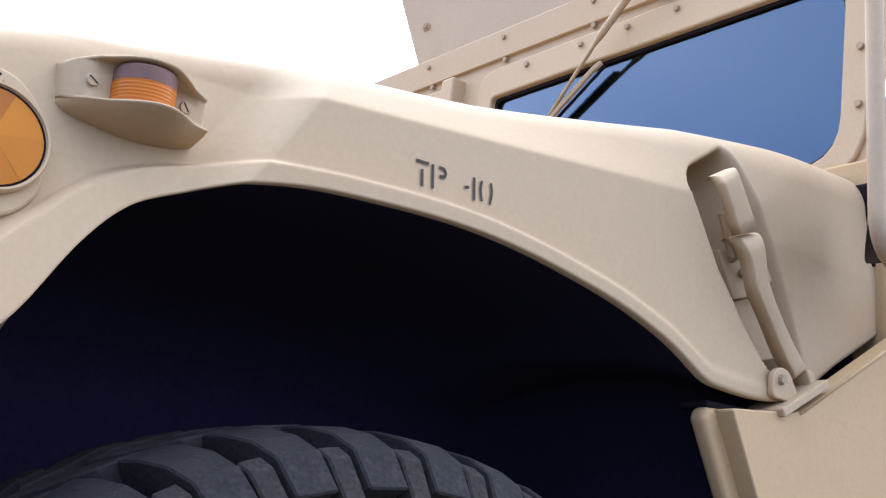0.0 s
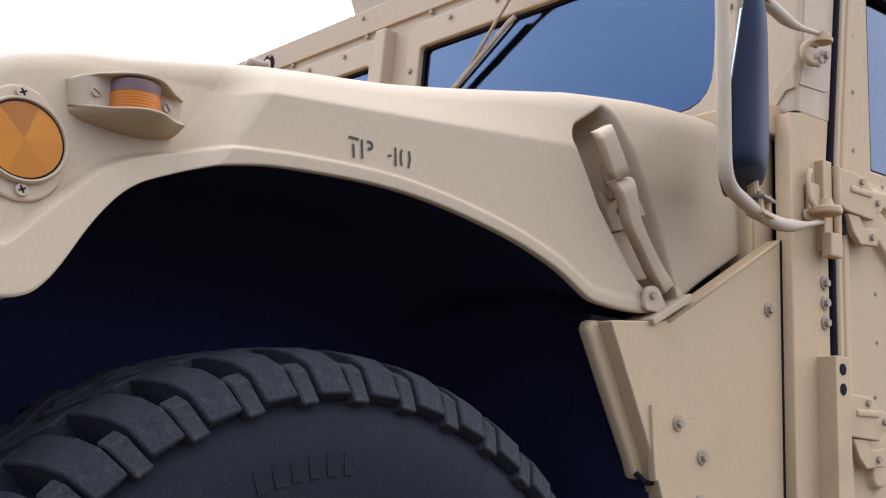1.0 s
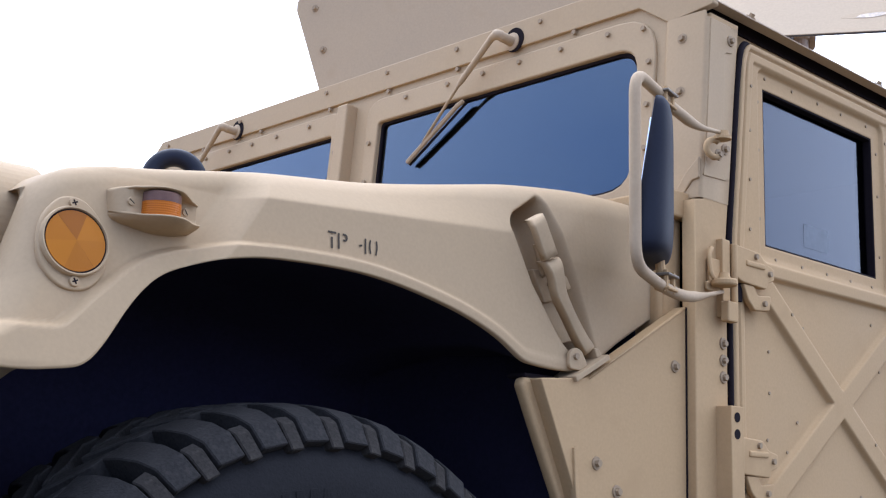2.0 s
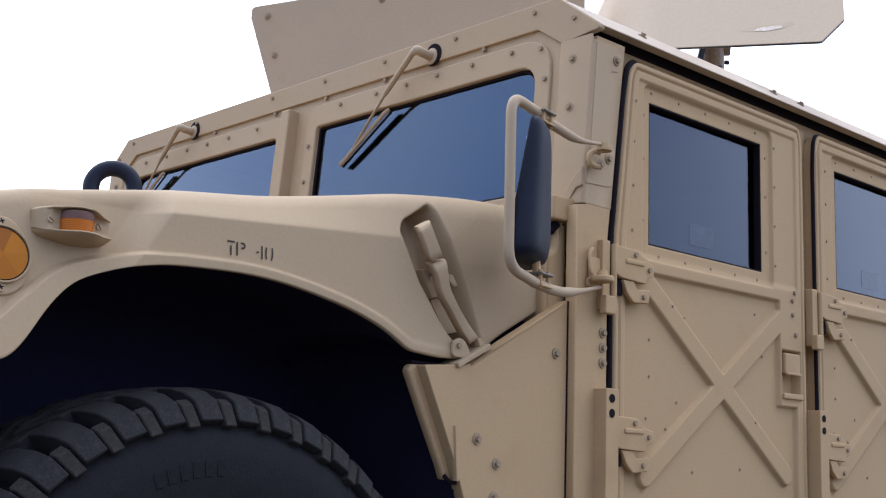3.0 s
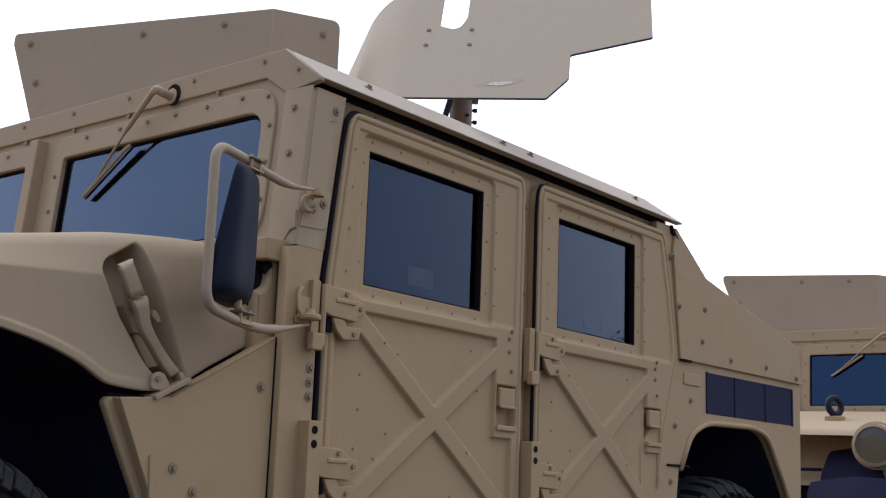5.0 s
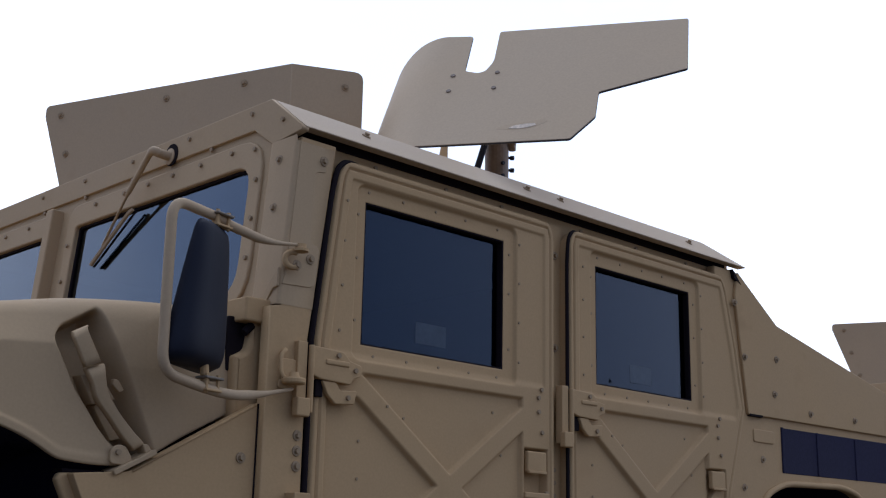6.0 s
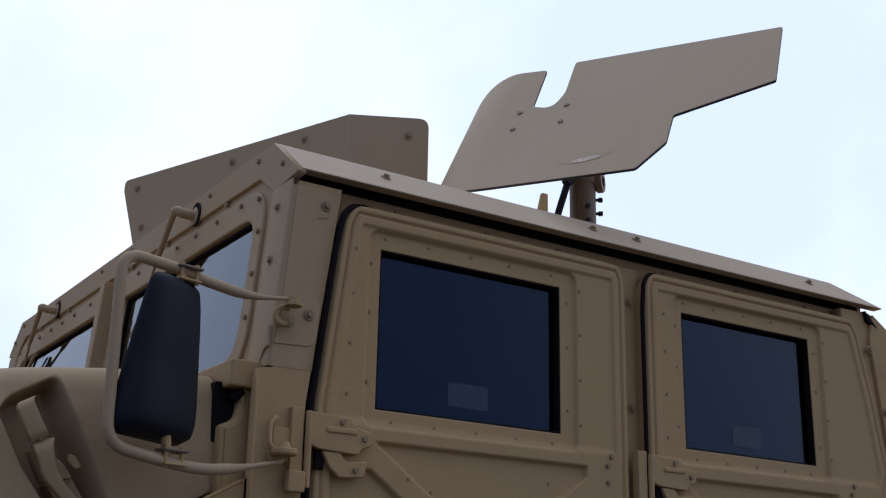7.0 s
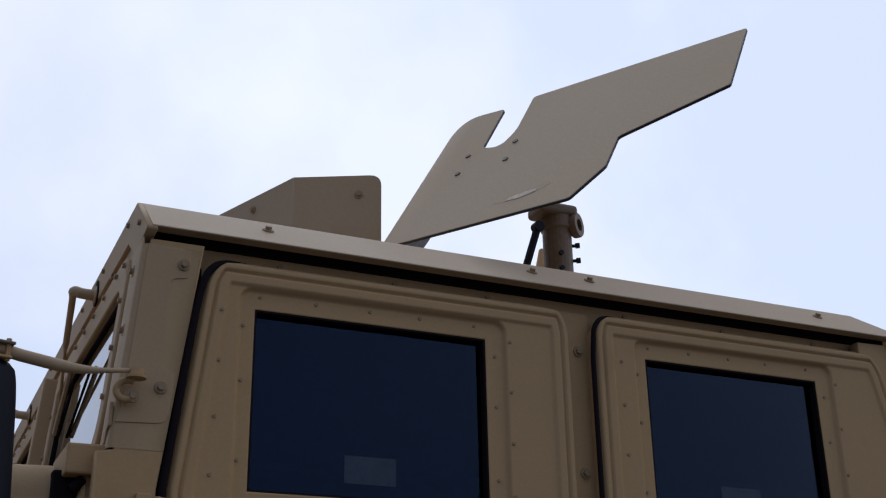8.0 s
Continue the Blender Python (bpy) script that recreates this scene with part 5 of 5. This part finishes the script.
def side_lug(s):
    """The short lug that stands in the groove's mouth."""
    return [(s * 0.134, 0.4530), (s * 0.149, 0.4450), (s * 0.168, 0.411), (s * 0.150, 0.405), (s * 0.134, 0.415)]


LUG_DATA = {}
for side in (-1, 1):
    LUG_DATA["long", side] = lug_mesh("tread_block", shoulder(side, 0.050), 0.57 * STEP, -0.25, 0.0018)
    LUG_DATA["short", side] = lug_mesh("tread_block", side_lug(side), 0.31 * STEP, -0.25, 0.0018)
    LUG_DATA["short", side].materials.clear()
    LUG_DATA["short", side].materials.append(DUSTY)
    LUG_DATA["mid", side] = lug_mesh("tread_block", [(side * 0.004, 0.473), (side * 0.056, 0.472), (side * 0.056, 0.430), (side * 0.004, 0.430)], 0.55 * STEP, -2.4, 0.0018)
    LUG_DATA["mark", side] = lug_mesh("sidewall_mark", [(side * 0.166, 0.362), (side * 0.1686, 0.360), (side * 0.1686, 0.336), (side * 0.166, 0.334)], 0.034, 0.0, 0.0)

carcass = turned([(0.215, -0.13), (0.235, -0.15), (0.30, -0.166), (0.36, -0.168), (0.398, -0.160), (0.414, -0.148), (0.430, -0.12), (0.438, 0.0), (0.430, 0.12), (0.414, 0.148), (0.398, 0.160), (0.36, 0.168), (0.30, 0.166), (0.235, 0.15), (0.215, 0.13)], (0, 0, 0), (0, 1, 0), 96)
CARCASS = bpy.data.meshes.new("tyre")
carcass.to_mesh(CARCASS)
carcass.free()
CARCASS.materials.append(TYRE)
for p in CARCASS.polygons:
    p.use_smooth = len(p.vertices) == 4


def wheel(x, y, z):
    s = -1 if y < 0 else 1
    rim = part("wheel", turned([(0.0, 0.0), (0.06, 0.0), (0.065, 0.03), (0.12, 0.03), (0.18, -0.01), (0.20, 0.05), (0.222, 0.06), (0.222, -0.10), (0.0, -0.10)], (0, 0, 0), (0, s, 0), 40), TAN, truck, "tan steel wheel")
    rim.matrix_basis = Matrix.Translation((x, y, z))
    bolts(rim, [(0.15 * math.cos(a), s * 0.012, 0.15 * math.sin(a)) for a in [2 * math.pi * i / 12 for i in range(12)]], (0, s, 0))
    tyre = part("tyre", CARCASS, None, truck, "black mud tyre with worn tread blocks")
    tyre.matrix_basis = Matrix.Translation((x, y, z))
    for i in range(LUGS):
        for side in (-1, 1):
            a = (i + 0.27 + (0.25 if side > 0 else 0)) * STEP
            for kind, turn in (("long", a), ("short", a + 0.63 * STEP), ("mid", a + 0.2 * STEP)):
                lug = part("tread_block", LUG_DATA[kind, side], None, tyre)
                lug.matrix_basis = Matrix.Rotation(turn, 4, "Y")
    for i in range(6):
        mark = part("sidewall_mark", LUG_DATA["mark", s], None, tyre)
        mark.matrix_basis = Matrix.Rotation(-0.36 + i * 0.062, 4, "Y")


AXLES = (0.430, 3.45)
for x in AXLES:
    for y in (-0.885, 0.885):
        wheel(x, y, 0.456)

# ---- gun shields ----
def bent_sheet(name, outlines, m, thick, bend_at, radius, label):
    """A flat sheet whose left wing is rolled away round an upright bend."""
    me = plate(outlines, thick, Matrix.Identity(4), 0.002)
    bm = bmesh.new()
    bm.from_mesh(me)
    for i in range(80):
        bmesh.ops.bisect_plane(bm, geom=bm.verts[:] + bm.edges[:] + bm.faces[:], plane_co=(bend_at - 0.006 * i, 0, 0), plane_no=(1, 0, 0))
    top = radians(60)
    for q in bm.verts:
        if q.co.x < bend_at:
            d = bend_at - q.co.x
            a = min(d / radius, top)
            rest = max(0.0, d - top * radius)
            r = radius + q.co.z
            q.co.x = bend_at - r * math.sin(a) - rest * math.cos(a)
            q.co.z = -radius + r * math.cos(a) - rest * math.sin(a)
    bm.to_mesh(me)
    bm.free()
    me.materials.append(PALE_TAN)
    me.materials.append(SHADED_EDGE)
    for p in me.polygons:
        if abs(p.normal.z) < 0.3 and abs(p.normal.y) > 0.3 or p.normal.x > 0.8:
            p.material_index = 1
    me.transform(m)
    return part(name, me, PALE_TAN, truck, label)


# swivel shield on the weapon mount
u = Vector((0.514, -0.857, 0)).normalized()
w = Vector((0.497, 0.32, 0.806))
w = (w - u * w.dot(u)).normalized()
nn = u.cross(w)
GUN = Matrix(((u.x, w.x, nn.x, 2.2317), (u.y, w.y, nn.y, -0.6350), (u.z, w.z, nn.z, 2.4161), (0, 0, 0, 1)))
outline = fillet([(-0.42, -0.216), (-0.36, -0.305), (-0.25, -0.44), (-0.18, -0.535), (-0.10, -0.600), (-0.045, -0.604), (0.359, -0.6145), (0.419, -0.518), (0.420, -0.398), (0.657, -0.311), (0.656, -0.036), (0.097, -0.018), (0.1005, -0.19), (0.082, -0.240), (0.062, -0.249), (0.021, -0.231), (0.017, -0.033), (-0.08, -0.020), (-0.15, -0.030), (-0.43, -0.130)],
                 [0.02, 0.02, 0.02, 0.02, 0.01, 0.006, 0.008, 0.008, 0.008, 0.006, 0.008, 0.012, 0.04, 0.02, 0.02, 0.010, 0.010, 0.03, 0.03, 0.02])
gun_shield = bent_sheet("gun_shield", [outline], GUN, 0.008, -0.06, 0.20, "tan armour plate shield on the roof mount")
bolts(gun_shield, [GUN @ Vector((a, b, 0.0)) for a in (-0.011, 0.120) for b in (-0.256, -0.338)], nn, DARK_BOLT)
part("bare_patch", plate([fillet([(0.187, -0.550), (0.200, -0.538), (0.232, -0.532), (0.258, -0.531), (0.263, -0.541), (0.243, -0.549), (0.222, -0.553)], 0.003)], 0.0012, GUN @ Matrix.Translation((0, 0, 0.0014)), 0.0004), SCRAPED, gun_shield, "pale scraped patch")
part("smudge", plate([fillet([(0.150, -0.548), (0.170, -0.530), (0.23, -0.522), (0.285, -0.512), (0.295, -0.524), (0.26, -0.548), (0.21, -0.554)], 0.012)], 0.0006, GUN @ Matrix.Translation((0, 0, 0.0003)), 0.0002), SMUDGE, gun_shield, "brownish rubbed smudge")


def mount():
    base = Vector((2.385, -0.61, 1.846))
    head = part("weapon_mount", turned([(0.0, 0.0), (0.05, 0.0), (0.05, 0.012), (0.0365, 0.016), (0.0365, 0.250), (0.041, 0.255), (0.041, 0.290), (0.03, 0.296), (0.0, 0.296)], base, (0, 0, 1), 24), BROWN, truck, "steel weapon mount post, its shade put into a dark brown")
    part("cross_block", rounded_box(2.320, 2.425, -0.655, -0.575, 2.130, 2.160, 0.010, 3), BROWN, head)
    part("eye_lug", turned([(0.016, 0.0), (0.030, 0.0), (0.032, 0.004), (0.032, 0.016), (0.030, 0.020), (0.016, 0.020)], (2.420, -0.628, 2.112), (0.6, -0.8, 0), 24), BROWN, head)
    part("strut", tube([(2.322, -0.625, 2.095), (2.262, -0.61, 1.90)], 0.010, 8), PLASTIC, head, "black strut")
    part("strut_eye", turned([(0.0, 0.0), (0.014, 0.0), (0.014, 0.022), (0.0, 0.022)], (2.322, -0.614, 2.095), (0, -1, 0), 16), PLASTIC, head)
    for z in (2.016, 2.056):
        part("pin", tube([(2.395, -0.62, z), (2.428, -0.634, z + 0.002)], 0.0045, 8), PLASTIC, head)
        part("pin_head", tube([(2.424, -0.632, z + 0.002), (2.433, -0.636, z + 0.003)], 0.0075, 8), PLASTIC, head)
        part("pin_nut", tube([(2.372, -0.644, z - 0.03), (2.372, -0.652, z - 0.03)], 0.006, 8), PLASTIC, head)
    part("gusset", plate([fillet([(2.16, 1.637), (2.285, 1.637), (2.285, 2.054), (2.262, 2.054)], 0.004)], 0.012, SIDE @ Matrix.Translation((0, 0, 0.154)) @ Matrix.Translation((0.338, 0.209, 0)), 0.002), TAN, head)


mount()

# turret shield: two plates joined at a bend
va = Vector((0.329, -0.856, 0)).normalized()
TUR = Matrix(((va.x, 0, va.y, 1.439), (va.y, 0, -va.x, 0.487), (0, 1, 0, 0), (0, 0, 0, 1)))
turret = part("turret_shield", plate([fillet([(0.125, 1.85), (0.917, 1.85), (0.917, 2.243), (0.0, 2.237), (0.0, 2.20)], [0, 0, 0, 0.02, 0.0])], 0.010, TUR, 0.002), ARMOUR, truck, "tan armour plates round the roof hatch")
vb = Vector((0.202, -0.076, 0)).normalized()
vb0 = Vector((1.439, 0.487, 0)) + va * 0.917
TUB = Matrix(((vb.x, 0, vb.y, vb0.x), (vb.y, 0, -vb.x, vb0.y), (0, 1, 0, 0), (0, 0, 0, 1)))
part("side_plate", plate([fillet([(0.0, 1.85), (0.222, 1.85), (0.222, 2.254), (0.0, 2.243)], [0, 0, 0.03, 0])], 0.010, TUB, 0.002), ARMOUR, turret)
face_a, face_b = Vector((va.y, -va.x, 0)), Vector((vb.y, -vb.x, 0))
bolts(turret, [TUR @ Vector((a, b, 0.0)) for a, b in ((0.065, 2.197), (0.10, 2.064), (0.475, 2.197), (0.755, 2.205), (0.14, 1.93))], face_a, BOLT)
bolts(turret, [TUB @ Vector((0.165, 2.197, 0.0))], face_b, BOLT)

# ---- the second truck, parked behind ----
behind = copy_thing(truck, pose(6.295, -0.405, 0.0, 0, 0, 5.0) @ pose(-1.28, 0.30, 0.0))
tagged(behind, "tan military utility truck parked nose to tail behind")


# ---- what the glass mirrors: a lamp post and trees across the lot ----
def street_lamp(x, y, high):
    pole = [(0.0, 0.0), (0.16, 0.0), (0.16, 0.25), (0.09, 0.30), (0.065, high), (0.0, high)]
    lamp = tagged(new("street_lamp"), "dark parking lot lamp post with two heads", "street lamp")
    lamp.matrix_basis = Matrix.Translation((x, y, 0))
    part("pole", turned(pole, (0, 0, 0), (0, 0, 1), 16), POLE, lamp, smooth=False)
    for s in (-1, 1):
        part("arm", tube([(0, 0, high - 0.05), (s * 0.22, s * 0.09, high + 0.02)], 0.03, 8), POLE, lamp)
        head = turned([(0.0, 0.0), (0.17, 0.0), (0.19, 0.04), (0.17, 0.10), (0.08, 0.14), (0.0, 0.15)], (s * 0.32, s * 0.13, high - 0.02), (0, 0, 1), 20)
        part("lamp_head", head, POLE, lamp)


street_lamp(-14.0, 17.45, 9.0)


def tree(x, y, high, seed):
    rnd = random.Random(seed)
    t = tagged(new("tree"), "leafy tree at the edge of the lot", "tree", group="trees at the edge of the lot")
    t.matrix_basis = Matrix.Translation((x, y, 0))
    bm = bmesh.new()
    tube([(0, 0, 0), (0.06, 0.03, high * 0.25), (-0.03, 0.08, high * 0.5), (0.05, 0, high * 0.85)], [0.20, 0.16, 0.11, 0.03], 10, bm)
    tips = []
    for i in range(16):
        a, z0 = i * 2.4 + rnd.random(), high * (0.28 + 0.035 * i)
        reach = (1.9 - 0.07 * i) * (0.8 + 0.4 * rnd.random())
        end = Vector((reach * math.cos(a), reach * math.sin(a), z0 + reach * (0.4 + 0.4 * rnd.random())))
        tube([(0, 0, z0), end * 0.5 + Vector((0, 0, z0 * 0.5 + 0.1)), end], [0.05, 0.035, 0.012], 6, bm)
        tips += [end, end * 0.7 + Vector((0, 0, z0 * 0.3))]
    part("trunk", bm, BARK, t)
    verts, faces = [], []
    for i in range(2600):
        c = rnd.choice(tips) + Vector((rnd.gauss(0, 0.42), rnd.gauss(0, 0.42), rnd.gauss(0, 0.34)))
        u = Vector((rnd.gauss(0, 1), rnd.gauss(0, 1), rnd.gauss(0, 1))).normalized()
        v = u.orthogonal().normalized() * 0.05
        u = u * 0.09
        k = len(verts)
        verts += [tuple(c - u), tuple(c + v), tuple(c + u), tuple(c - v)]
        faces.append((k, k + 1, k + 2, k + 3))
    me = bpy.data.meshes.new("crown")
    me.from_pydata(verts, [], faces)
    tagged(part("crown", me, LEAF, t), kind="stuff")


for i, (x, y, high) in enumerate(((29.5, -15.2, 5.4), (33.5, -17.6, 6.2), (39.0, -17.0, 5.6), (31.0, -22.0, 6.0), (24.0, -24.0, 5.8))):
    tree(x, y, high, i + 3)
